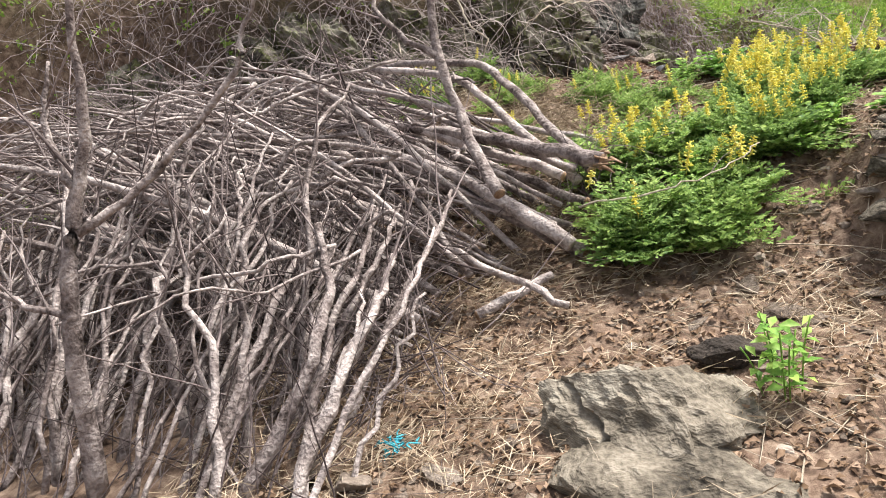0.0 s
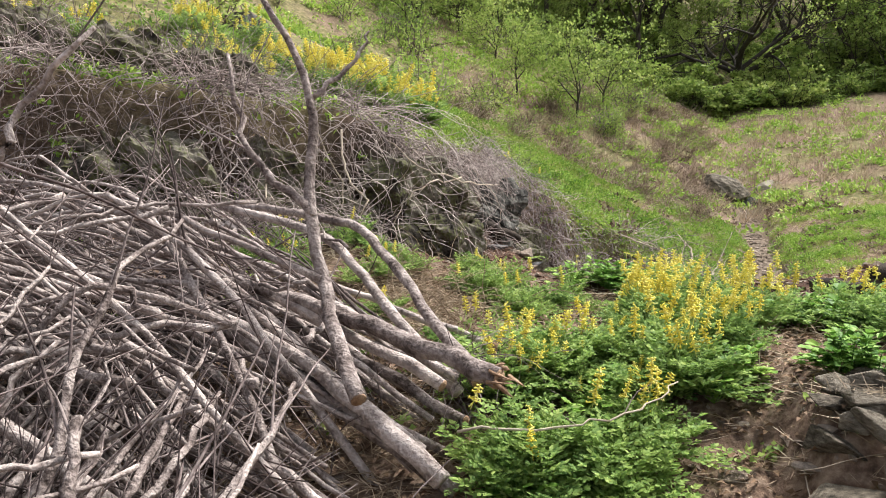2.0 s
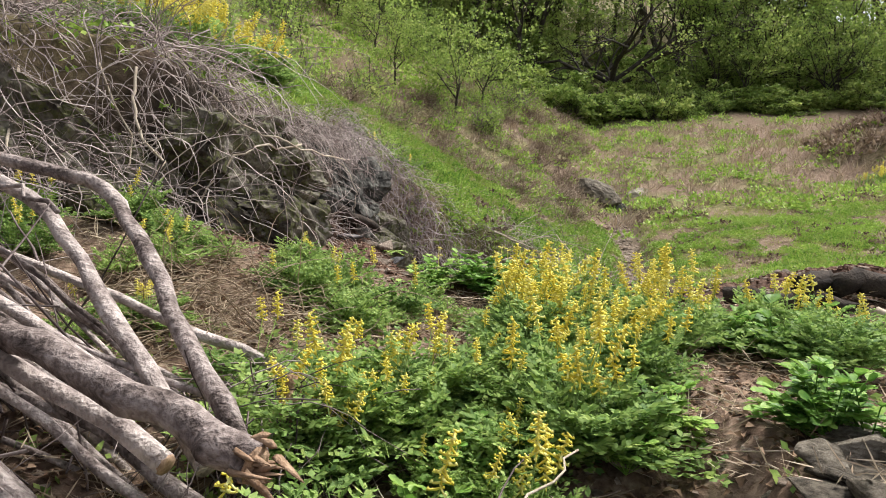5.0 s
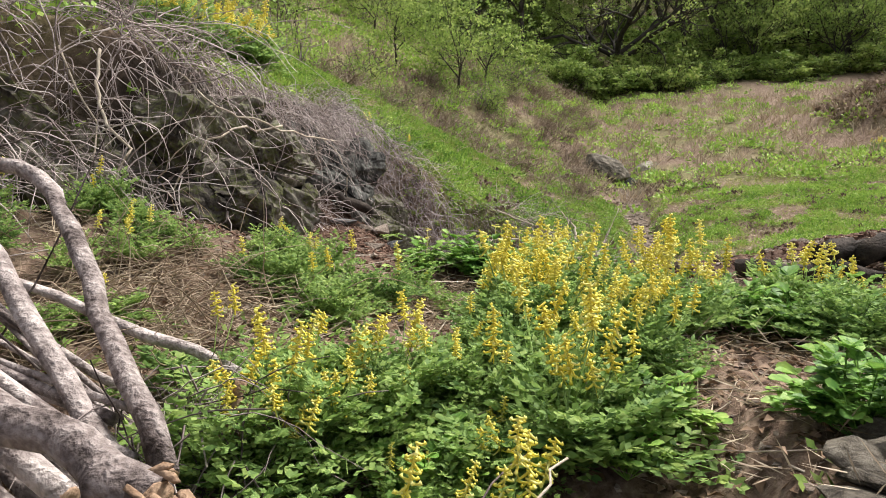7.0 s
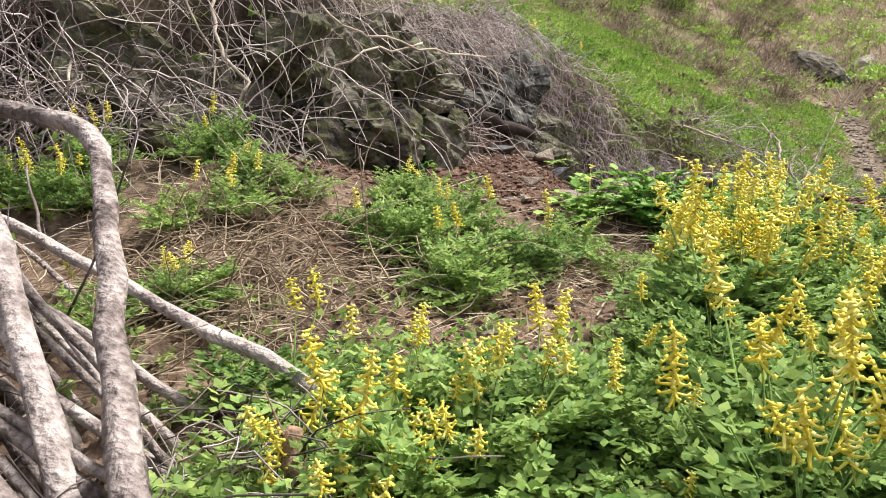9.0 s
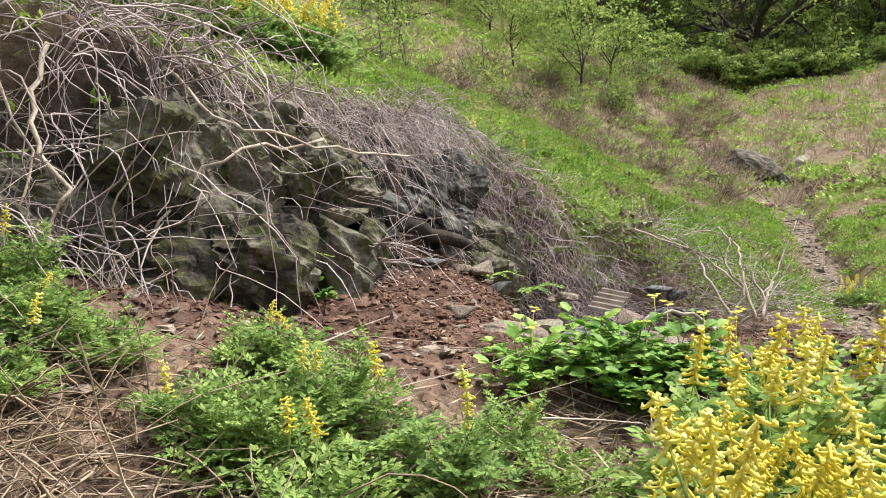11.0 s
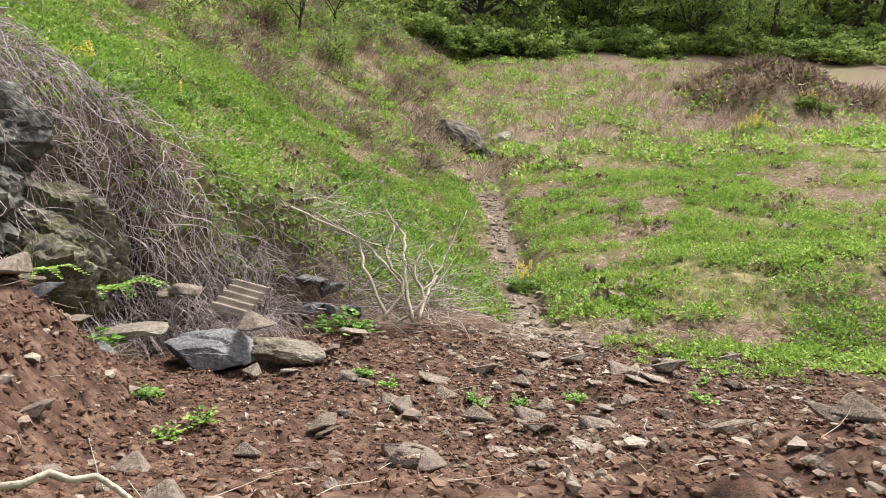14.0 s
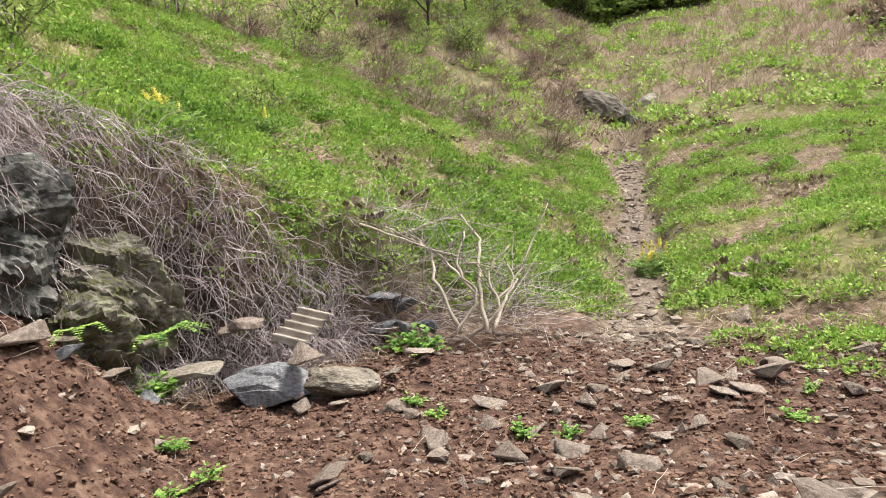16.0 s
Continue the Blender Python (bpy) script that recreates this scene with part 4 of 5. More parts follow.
def vines(geo, m, u0, u1, back0, back1, lmin, lmax, rmin, rmax, out=0.7, sag=1.4, lift=0.05, mess=0.6):
    p, o = along_face(rng.uniform(u0, u1, m))
    b = rng.uniform(back0, back1, m)[:, None]
    xy = p - o * b
    st = np.concatenate([xy, (height(xy[:, 0], xy[:, 1]) + lift + 0.12 * rng.random(m))[:, None]], 1)
    d = np.concatenate([o * out, np.full((m, 1), 0.1)], 1) + mess * rng.standard_normal((m, 3)) * [1, 1, 0.5]
    strands(geo, st, d, rng.uniform(lmin, lmax, m), rng.uniform(rmin, rmax, m), 2.6, 10, sag)


g = Geo()
vines(g, 520, 0.2, 0.46, 0.0, 0.5, 0.3, 0.95, 0.002, 0.007, 0.45, 2.4, 0.03, 1.1)
vines(g, 380, 0.2, 0.46, -0.25, 0.2, 0.3, 0.9, 0.002, 0.006, 0.25, 0.9, 0.1, 1.2)
vines(g, 320, 0.2, 0.46, 0.0, 0.3, 0.7, 1.4, 0.002, 0.006, 1.0, 1.9, 0.12, 0.8)
vines(g, 420, 0.2, 0.44, 0.3, 1.1, 0.3, 0.8, 0.002, 0.006, 0.15, 0.25, 0.03, 0.9)
thing("hanging_roots", g, VINE, "dry grey roots and vines hanging over the rock outcrop", "vines", kind="stuff")
g = Geo()
vines(g, 500, 0.45, 0.61, 0.1, 0.4, 0.15, 0.4, 0.0015, 0.004, 0.9, 2.6, 0.02, 0.6)
vines(g, 120, 0.45, 0.61, -0.1, 0.1, 0.4, 0.7, 0.0015, 0.004, 0.35, 2.2, 0.0, 0.35)
m = 170
p, o = along_face(rng.uniform(0.44, 0.61, m))
st = np.concatenate([p + o * rng.uniform(-0.2, 0.14, m)[:, None], rng.uniform(2.12, 2.4, m)[:, None]], 1)
strands(g, st, np.concatenate([o * 0.5, np.full((m, 1), -0.7)], 1) + 0.35 * rng.standard_normal((m, 3)), rng.uniform(0.25, 0.65, m), rng.uniform(0.0015, 0.005, m), 2.2, 10, 1.2)
m = 520
p, o = along_face(rng.uniform(0.43, 0.605, m))
st = np.concatenate([p + o * rng.uniform(-0.5, 0.06, m)[:, None], rng.uniform(2.2, 2.46, m)[:, None]], 1)
strands(g, st, np.concatenate([o * 0.7, np.full((m, 1), 0.0)], 1) + 0.5 * rng.standard_normal((m, 3)), rng.uniform(0.15, 0.4, m), rng.uniform(0.0015, 0.004, m), 2.4, 8, 1.4)
thing("hanging_roots", g, VINE, "shaggy lip of dead grass and roots over the dark rock wall", "vines", kind="stuff")
g = Geo()
vines(g, 2000, 0.6, 0.785, -0.1, 0.5, 0.25, 0.7, 0.002, 0.0055, 0.9, 2.2, 0.08, 0.5)
vines(g, 900, 0.6, 0.84, 0.1, 0.8, 0.2, 0.5, 0.0015, 0.004, 0.5, 0.8, 0.04, 0.8)
thing("dry_thicket", g, BLEACHED, "dense arching thicket of dead grey-violet stems on the bank", "vines", kind="stuff")
g = Geo()
vines(g, 1100, 0.0, 0.27, -0.2, 0.4, 0.3, 0.9, 0.002, 0.007, 0.7, 1.6, 0.1, 0.9)
vines(g, 1500, 0.0, 0.3, -0.3, 3.5, 0.3, 0.9, 0.002, 0.006, 0.2, 0.5, 0.1, 1.1)
thing("dry_brush", g, VINE, "dead brush on the rocky slope behind the pile", "vines", kind="stuff")
for k, (pts, r) in enumerate([([(-3.3, 2.5, 2.55), (-3.22, 2.25, 2.2), (-3.0, 2.1, 1.9), (-3.05, 2.0, 1.55), (-3.15, 1.9, 1.25)], 0.011), ([(-2.3, 3.1, 2.15), (-2.6, 2.64, 2.07), (-2.85, 2.35, 1.7), (-3.0, 2.15, 1.35)], 0.008), ([(-3.9, 2.2, 2.5), (-3.75, 1.8, 2.1), (-3.7, 1.7, 1.6), (-3.85, 1.5, 1.3)], 0.01), ([(-3.0, 2.9, 2.5), (-2.55, 2.6, 2.2), (-2.2, 3.0, 2.1), (-2.0, 4.0, 2.1)], 0.008), ([(-2.35, 4.6, 2.35), (-2.05, 4.6, 1.95), (-2.0, 4.7, 1.6)], 0.006), ([(-3.5, 2.4, 2.55), (-3.2, 2.2, 1.95), (-3.35, 1.9, 1.5)], 0.007)]):
    branch(pts, r, r * 0.6, 2, "long pale twisting vine hanging down the rock", "hanging_vine", PALE, "pale hanging vines", 0.02)
branch([(-4.5, 4.55, 2.95), (-4.1, 4.6, 3.02), (-3.7, 4.65, 3.02), (-3.3, 4.7, 2.93)], 0.045, 0.02, 1, "black rotten branch lying on top of the outcrop", "dead_branch", DARKWOOD, "", 0.012)
branch([(-4.6, 3.2, 2.75), (-4.1, 3.3, 2.7), (-3.5, 3.6, 2.75)], 0.025, 0.012, 2, "black rotten stick on top of the outcrop", "dead_branch", DARKWOOD, "", 0.012)
branch([(-2.28, 4.28, 1.71), (-2.05, 4.55, 1.61), (-1.8, 4.86, 1.48)], 0.06, 0.045, 0, "dark half-rotten log lying at the foot of the rock", "fallen_log", DARKWOOD, "", 0.01)
branch([(-2.05, 5.3, 1.18), (-1.65, 5.75, 0.98), (-1.5, 6.0, 0.9)], 0.04, 0.03, 0, "short mossy log at the soil edge", "fallen_log", MOSSROCK, "", 0.01)
branch([(0.72, 1.5, 1.4), (0.95, 1.42, 1.46), (1.2, 1.35, 1.42)], 0.07, 0.06, 0, "dark weathered log half buried in the bank", "fallen_log", DARKWOOD, "", 0.03, sides=12, lump=0.22)
branch([(0.35, 1.6, 1.33), (0.8, 1.35, 1.34), (1.35, 1.05, 1.32)], 0.045, 0.03, 1, "dark rotten limb in the bank", "fallen_log", DARKWOOD, "", 0.03, sides=9, lump=0.25)
branch([(1.15, 1.3, 1.34), (1.45, 1.1, 1.36), (1.7, 0.95, 1.3)], 0.05, 0.03, 1, "dark rotten limb in the bank", "fallen_log", DARKWOOD, "", 0.03, sides=9, lump=0.25)
branch([(0.9, 1.1, 1.35), (1.3, 0.75, 1.3), (1.45, 0.45, 1.2)], 0.022, 0.014, 1, "pale dead stick on the bank", "dead_branch", PALE, "", 0.015)
branch([(-1.78, -0.2, 1.22), (-1.77, -0.22, 1.05), (-1.72, -0.25, 0.9)], 0.016, 0.026, 0, "splintered upright stump of pale wood", "broken_stump", CUT, "", 0.008)
branch([(-1.9, -0.9, 0.98), (-1.5, -0.9, 1.02), (-1.15, -0.75, 1.06), (-0.95, -0.5, 1.12)], 0.006, 0.003, 1, "thin dry stem arching over the litter", "dry_stem", PALE, "", 0.01)
branch([(-1.04, 2.2, 1.26), (-0.9, 2.24, 1.4), (-0.72, 2.27, 1.42), (-0.56, 2.28, 1.27)], 0.008, 0.005, 0, "pale arched root sticking out of the soil", "root", PALE, "", 0.004)
branch([(-1.06, 2.05, 1.22), (-0.96, 2.13, 1.34), (-0.9, 2.2, 1.43)], 0.011, 0.008, 0, "brown stub leaning out of the leaves", "root", BARK, "", 0.002, lump=0.03)
branch([(0.1, 3.85, 0.68), (0.3, 3.72, 0.72), (0.5, 3.6, 0.7)], 0.05, 0.035, 0, "dark short log lying on the soil", "fallen_log", DARKWOOD, "", 0.01)
# tangled dry stalks and roots beside the flowers
g = Geo()
m = 520
st = np.stack([rng.normal(-2.45, 0.35, m), rng.normal(0.9, 0.3, m), np.zeros(m)], -1)
st[:, 2] = height(st[:, 0], st[:, 1]) + 0.02 + 0.08 * rng.random(m)
strands(g, st, rng.standard_normal((m, 3)) * [1, 1, 0.3] + [0, 0, 0.25], rng.uniform(0.2, 0.55, m), rng.uniform(0.0015, 0.004, m), 1.4, 8, 0.6)
thing("dry_stalks", g, STRAW, "heap of tangled bleached stalks beside the flowers", "stalks", kind="stuff")
g = Geo()
m = 300
st = np.stack([rng.uniform(-2.1, -1.65, m), rng.uniform(-0.45, 0.15, m), rng.uniform(0.85, 1.2, m)], -1)
strands(g, st, rng.standard_normal((m, 3)) * [0.5, 0.5, 0.6] + [0.1, -0.4, -0.4], rng.uniform(0.15, 0.45, m), rng.uniform(0.0015, 0.004, m), 1.2, 7, 0.8)
thing("hanging_roots", g, VINE, "matted dry roots hanging round the splintered stump", "vines", kind="stuff")
# dead pale branches beside the gully
for pts, r in (([(0.75, 6.95, 0.55), (0.72, 7.4, 0.95), (0.75, 7.7, 1.2), (0.6, 7.9, 1.4)], 0.022), ([(0.8, 6.95, 0.55), (0.95, 7.3, 0.78), (1.05, 7.5, 0.85), (0.95, 7.6, 1.0)], 0.02), ([(0.85, 7.2, 0.7), (1.15, 7.6, 1.05), (1.4, 7.9, 1.45)], 0.012), ([(0.7, 7.2, 0.8), (0.4, 7.5, 1.1), (0.1, 7.7, 1.3)], 0.014), ([(0.0, 7.9, 1.25), (0.5, 8.0, 1.35), (1.1, 7.9, 1.2)], 0.012), ([(0.55, 7.0, 0.55), (0.35, 7.3, 0.95), (0.3, 7.6, 1.15), (-0.1, 7.75, 1.35)], 0.02), ([(0.5, 6.98, 0.55), (0.68, 7.15, 0.8), (0.55, 7.3, 1.05), (0.62, 7.5, 1.3)], 0.018), ([(-0.3, 7.7, 1.4), (0.1, 7.6, 1.25), (0.5, 7.5, 1.1), (0.9, 7.3, 0.95)], 0.014), ([(0.6, 7.0, 0.5), (0.85, 7.1, 0.7), (0.8, 7.3, 0.95), (1.0, 7.5, 1.15)], 0.018)):
    branch(pts, r * 0.85, r * 0.35, 4, "bleached dead branch lying beside the gully", "dead_branch", PALE, "bleached branches", 0.012)
g = Geo()
m = 420
st = np.stack([rng.uniform(-0.3, 1.3, m), rng.uniform(7.1, 8.4, m), np.zeros(m)], -1)
st[:, 2] = height(st[:, 0], st[:, 1]) + 0.05 + 0.2 * rng.random(m)
strands(g, st, rng.standard_normal((m, 3)) * [1, 0.6, 0.35] + [0, 0, 0.2], rng.uniform(0.3, 0.9, m), rng.uniform(0.002, 0.005, m), 0.9, 7)
thing("dry_brush", g, VINE, "loose dead stalks round the bleached branches", "vines", kind="stuff")
g = Geo()
m = 3000
st = np.stack([rng.uniform(-9, -3.6, m), rng.uniform(-0.6, 4.5, m), np.zeros(m)], -1)
st[:, 2] = height(st[:, 0], st[:, 1]) + 0.02 + 0.1 * rng.random(m)
strands(g, st, rng.standard_normal((m, 3)) * [1, 1, 0.4] + [0.2, -0.3, 0.35], rng.uniform(0.3, 0.9, m), rng.uniform(0.002, 0.006, m), 1.0, 7, 0.5)
thing("dry_brush", g, VINE, "dead brush covering the slope behind the brushwood", "vines", kind="stuff")


# ---- flowering corydalis ----
def fern_foliage(seed, leaves=15, size=0.3, leaflet=0.026):
    r = np.random.default_rng(seed)
    g = Geo()
    base, direction, width = [], [], []
    for _ in range(leaves):
        a, e = r.uniform(0, 2 * np.pi), r.uniform(0.35, 1.25)
        L = size * r.uniform(0.6, 1.1)
        d = np.array([np.cos(a) * np.cos(e), np.sin(a) * np.cos(e), np.sin(e)])
        end = d * L - [0, 0, 0.25 * L * np.cos(e)]
        line = curve([(0, 0, 0), d * L * 0.55, end], 6)
        tube(g, line, np.linspace(0.003, 0.0015, 6), 3, cap=False)
        s = np.cross(d, [0, 0, 1])
        s /= np.linalg.norm(s) + 1e-9
        for t in np.linspace(0.35, 1, 6):
            p = line[int(t * 5)]
            for sg in (-1, 1):
                w = (d * 0.55 + sg * s * 0.9 + r.standard_normal(3) * [0.15, 0.15, 0.1]) * L * 0.34 * (1.2 - t * 0.65)
                tip_way = w / (np.linalg.norm(w) + 1e-9)
                across = np.cross(tip_way, [0, 0, 1.0])
                for u in (0.3, 0.55, 0.8, 1.0):
                    for turn in ((-0.9, 0.9) if u < 1 else (-0.6, 0, 0.6)):
                        base.append(p + w * u)
                        direction.append((tip_way * math.cos(turn) + across * math.sin(turn) + r.standard_normal(3) * 0.2) * leaflet * r.uniform(0.75, 1.3))
                        width.append(leaflet * r.uniform(0.5, 0.7))
    cards(g, np.array(base), np.array(direction), np.array(width), 0.55)
    return g


def raceme(seed, length=0.09):
    """A spike of spurred tubular flowers round a stem."""
    r = np.random.default_rng(seed)
    g = Geo()
    n = int(length / 0.0046)
    tube(g, [(0, 0, -0.03), (0, 0, length)], 0.0018, 3)
    for k in range(n):
        z = length * k / n
        a = k * 2.4 + r.uniform(-0.3, 0.3)
        o = np.array([np.cos(a), np.sin(a), r.uniform(-0.75, 0.2)])
        L = 0.026 * (1.05 - 0.45 * k / n)
        p = np.array([0, 0, z])
        tube(g, [p - o * L * 0.35 + [0, 0, 0.004], p + o * L * 0.35, p + o * L * 0.8, p + o * L * 1.05 + [0, 0, 0.004]], [0.0022, 0.0034, 0.0024, 0.0052], 4)
    return g


FOLIAGE = [fern_foliage(200 + k, 20 + 2 * k % 5, 0.33, 0.028).mesh("foliage", FERNY) for k in range(4)]
RACEMES = [raceme(220 + k, 0.075 + 0.02 * k).mesh("flower_spike", PETAL) for k in range(4)]
STEM = Geo()
tube(STEM, [(0, 0, 0), (0.004, 0, 0.5), (0, 0, 1.0)], [0.004, 0.003, 0.002], 4)
STEM = STEM.mesh("stem", FERNY)


def corydalis(x, y, flowers, scale=1.0, label="", lift=0.0):
    if abs(x + 1.32 - 0.25 * max(y + 0.6, 0)) < 0.2 and -0.6 < y < 0.7:
        flowers, scale = min(flowers, 1), scale * 0.7
    elif abs(x + 0.42 - 0.82 * (y - 0.94)) < 0.18 and 0.3 < y < 1.1:
        flowers, scale = min(flowers, 3), scale * 0.75
    ob = empty("corydalis", label or "feathery green corydalis clump with spikes of yellow flowers", "flowering plant", "corydalis clumps", ground_pose(x, y, -0.01 + lift, rng.uniform(0, 360)))
    ob.scale = (scale,) * 3
    f = part("foliage", FOLIAGE[rng.integers(4)], None, ob)
    f.scale = (rng.uniform(0.85, 1.15), rng.uniform(0.85, 1.15), rng.uniform(0.8, 1.1))
    for _ in range(flowers):
        a, d, h = rng.uniform(0, 2 * np.pi), rng.uniform(0.02, 0.2), rng.uniform(0.2, 0.36)
        top = Vector((math.cos(a) * d, math.sin(a) * d, h))
        s = part("stem", STEM, None, ob)
        s.matrix_basis = top.to_track_quat("Z", "Y").to_matrix().to_4x4() @ Matrix.Diagonal((1, 1, top.length, 1))
        q = part("flower_spike", RACEMES[rng.integers(4)], None, ob, "yellow flower spike")
        q.matrix_basis = Matrix.Translation(top) @ pose(0, 0, 0, rng.normal(0, 14), rng.normal(0, 14), rng.uniform(0, 360))
    return ob


def patch(n, cx, cy, rx, ry, flowers, scale=1.0):
    for _ in range(n):
        a, r = rng.uniform(0, 2 * np.pi), math.sqrt(rng.random())
        corydalis(cx + rx * r * math.cos(a), cy + ry * r * math.sin(a), int(rng.integers(flowers[0], flowers[1] + 1)), scale * rng.uniform(0.8, 1.15))


patch(9, -1.42, -0.82, 0.3, 0.24, (0, 1), 1.0)
patch(5, -1.25, -0.45, 0.25, 0.2, (1, 4), 0.95)
patch(16, -1.0, 0.2, 0.6, 0.42, (3, 7))
patch(14, -0.75, 0.75, 0.55, 0.4, (4, 8))
patch(8, -0.5, 1.15, 0.42, 0.3, (3, 7))
patch(9, -1.72, 0.1, 0.32, 0.4, (2, 5), 0.9)
patch(6, -1.3, -0.1, 0.35, 0.35, (2, 5), 0.85)
patch(7, 0.35, 1.05, 0.5, 0.25, (2, 5), 0.8)
patch(6, 0.4, 0.35, 0.4, 0.35, (0, 1), 0.8)
patch(3, -2.5, 0.6, 0.35, 0.3, (1, 3), 0.6)
patch(6, -1.5, 1.35, 0.4, 0.3, (0, 2), 0.65)
patch(7, -1.8, 1.2, 0.35, 0.3, (0, 1), 0.7)
patch(4, -2.25, 1.6, 0.35, 0.15, (0, 1), 0.55)
patch(4, 0.25, -1.6, 0.25, 0.3, (2, 4), 0.8)
patch(22, -3.75, 5.2, 0.75, 0.5, (7, 10), 1.5)
patch(9, -5.2, 3.6, 0.9, 0.7, (5, 9), 1.3)
patch(9, -4.4, 4.7, 0.5, 0.4, (6, 9), 1.3)
patch(6, -7.0, 3.4, 0.9, 0.8, (5, 9), 1.3)
patch(6, -2.75, 1.75, 0.45, 0.2, (0, 2), 0.6)
patch(8, -5.6, 5.6, 0.7, 0.6, (5, 9), 1.2)
patch(6, -3.3, 1.3, 0.7, 0.25, (1, 3), 0.7)
patch(5, -1.9, 9.0, 0.8, 1.0, (2, 5), 0.9)
patch(4, 3.4, 11.0, 0.3, 0.5, (4, 7), 0.9)
patch(5, 14.6, 22.5, 0.7, 0.5, (8, 10), 1.5)
patch(4, 17.6, 23.5, 0.7, 0.5, (7, 10), 1.4)


# ---- greater celandine ----
def celandine_foliage(seed, stalks=11, size=0.24):
    r = np.random.default_rng(seed)
    g = Geo()
    b, d, w = [], [], []
    for _ in range(stalks):
        a, e = r.uniform(0, 2 * np.pi), r.uniform(0.45, 1.3)
        L = size * r.uniform(0.6, 1.15)
        q = np.array([np.cos(a) * np.cos(e), np.sin(a) * np.cos(e), np.sin(e)])
        line = curve([(0, 0, 0), q * L * 0.6, q * L - [0, 0, 0.2 * L * np.cos(e)]], 6)
        tube(g, line, np.linspace(0.0035, 0.002, 6), 3, cap=False)
        s = np.cross(q, [0, 0, 1.0])
        s /= np.linalg.norm(s) + 1e-9
        f = np.cross([0, 0, 1.0], s) * -1
        for t, k in ((0.55, 0.7), (0.78, 0.9), (1.0, 1.25)):
            p = line[int(t * 5)]
            for sg in ((-1, 1) if t < 1 else (0,)):
                out = q * [1, 1, 0.2] * (0.5 if sg else 1) + sg * s * 0.9
                out /= np.linalg.norm(out)
                for turn in (-1.15, -0.6, 0.0, 0.6, 1.15):
                    c, sn = math.cos(turn), math.sin(turn)
                    o = np.array([out[0] * c - out[1] * sn, out[0] * sn + out[1] * c, out[2] + r.uniform(-0.15, 0.25)])
                    ln = 0.046 * k * r.uniform(0.8, 1.2) * (1 - 0.2 * abs(turn))
                    b.append(p), d.append(o * ln), w.append(ln * 0.66)
    lobes(g, np.array(b), np.array(d), np.array(w))
    return g


CEL = [celandine_foliage(300 + k, 15 + k).mesh("foliage", BROAD) for k in range(4)]


def celandine(x, y, scale=1.0, blooms=0):
    ob = thing("celandine", CEL[rng.integers(4)], None, "bright green celandine clump with lobed leaves", "leafy plant", "celandine clumps", at=ground_pose(x, y, -0.01, rng.uniform(0, 360)))
    ob.scale = (scale * rng.uniform(0.9, 1.1),) * 3
    for _ in range(blooms):
        q = part("flower", BLOOM, None, ob, "yellow four-petalled flower")
        q.location = (rng.uniform(-0.12, 0.12), rng.uniform(-0.12, 0.12), rng.uniform(0.24, 0.31))


BLOOM = Geo()
for k in range(5):
    a = np.arange(4) * np.pi / 2 + 0.3 * k
    at = np.array([math.cos(1.3 * k), math.sin(1.3 * k), 0]) * 0.018 * (k > 0) + [0, 0, 0.004 * k]
    lobes(BLOOM, np.repeat(at[None], 4, 0), np.stack([np.cos(a), np.sin(a), 0 * a + 0.25], -1) * 0.012, np.full(4, 0.011))
tube(BLOOM, [(0, 0, -0.12), (0.004, 0, -0.05), (0, 0, 0)], 0.0015, 3)
BLOOM = BLOOM.mesh("flower", PETAL)
for n, cx, cy, rx, ry, s in ((10, -1.08, 1.93, 0.3, 0.15, 0.85), (4, -0.12, -0.3, 0.16, 0.18, 0.95), (4, -0.65, -0.1, 0.22, 0.18, 0.8), (5, 0.25, 0.9, 0.4, 0.2, 1.0), (4, -1.35, -0.35, 0.3, 0.2, 0.8), (3, -1.5, -0.95, 0.2, 0.15, 0.8), (3, -0.2, -1.85, 0.2, 0.2, 0.9), (3, -2.3, 2.75, 0.25, 0.1, 0.7), (3, 0.15, 6.9, 0.3, 0.2, 0.8), (3, -1.6, 5.9, 0.2, 0.15, 1.0)):
    for _ in range(n):
        a, r = rng.uniform(0, 6.28), math.sqrt(rng.random())
        celandine(cx + rx * r * math.cos(a), cy + ry * r * math.sin(a), s, int(rng.random() < 0.6) if cy > 1.9 and cy < 2.2 else 0)
for x, y in ((-1.07, 5.0), (-0.75, 4.6), (0.2, 5.75), (0.35, 5.6), (1.1, 5.1), (1.5, 5.15), (2.3, 5.0), (0.85, 5.2), (-0.9, 4.5), (2.6, 5.4)):
    celandine(x, y, 0.4)


# ---- ground cover ----
def herb_carpet(name, n, box, mask, leaf, per, material, label, category="herbs", high=1.0):
    x, y = spots(n, *box, mask)
    p = np.repeat(at_ground(x, y), per, 0)
    k = len(p)
    p[:, :2] += rng.normal(0, leaf * 0.6, (k, 2))
    p[:, 2] += rng.uniform(0, leaf * 1.1, k) * high
    d = rng.standard_normal((k, 3))
    d[:, 2] = np.abs(d[:, 2]) * 0.6 * high + 0.15
    d *= (leaf * rng.uniform(0.6, 1.4, k) / np.linalg.norm(d, axis=1))[:, None]
    g = Geo()
    if material == DEADLEAF:
        blades(g, p, d, leaf * rng.uniform(0.4, 0.8, k), 0.5, 0.25)
    else:
        cards(g, p, d, leaf * rng.uniform(0.35, 0.7, k))
    thing(name, g, material, label, category, kind="stuff")


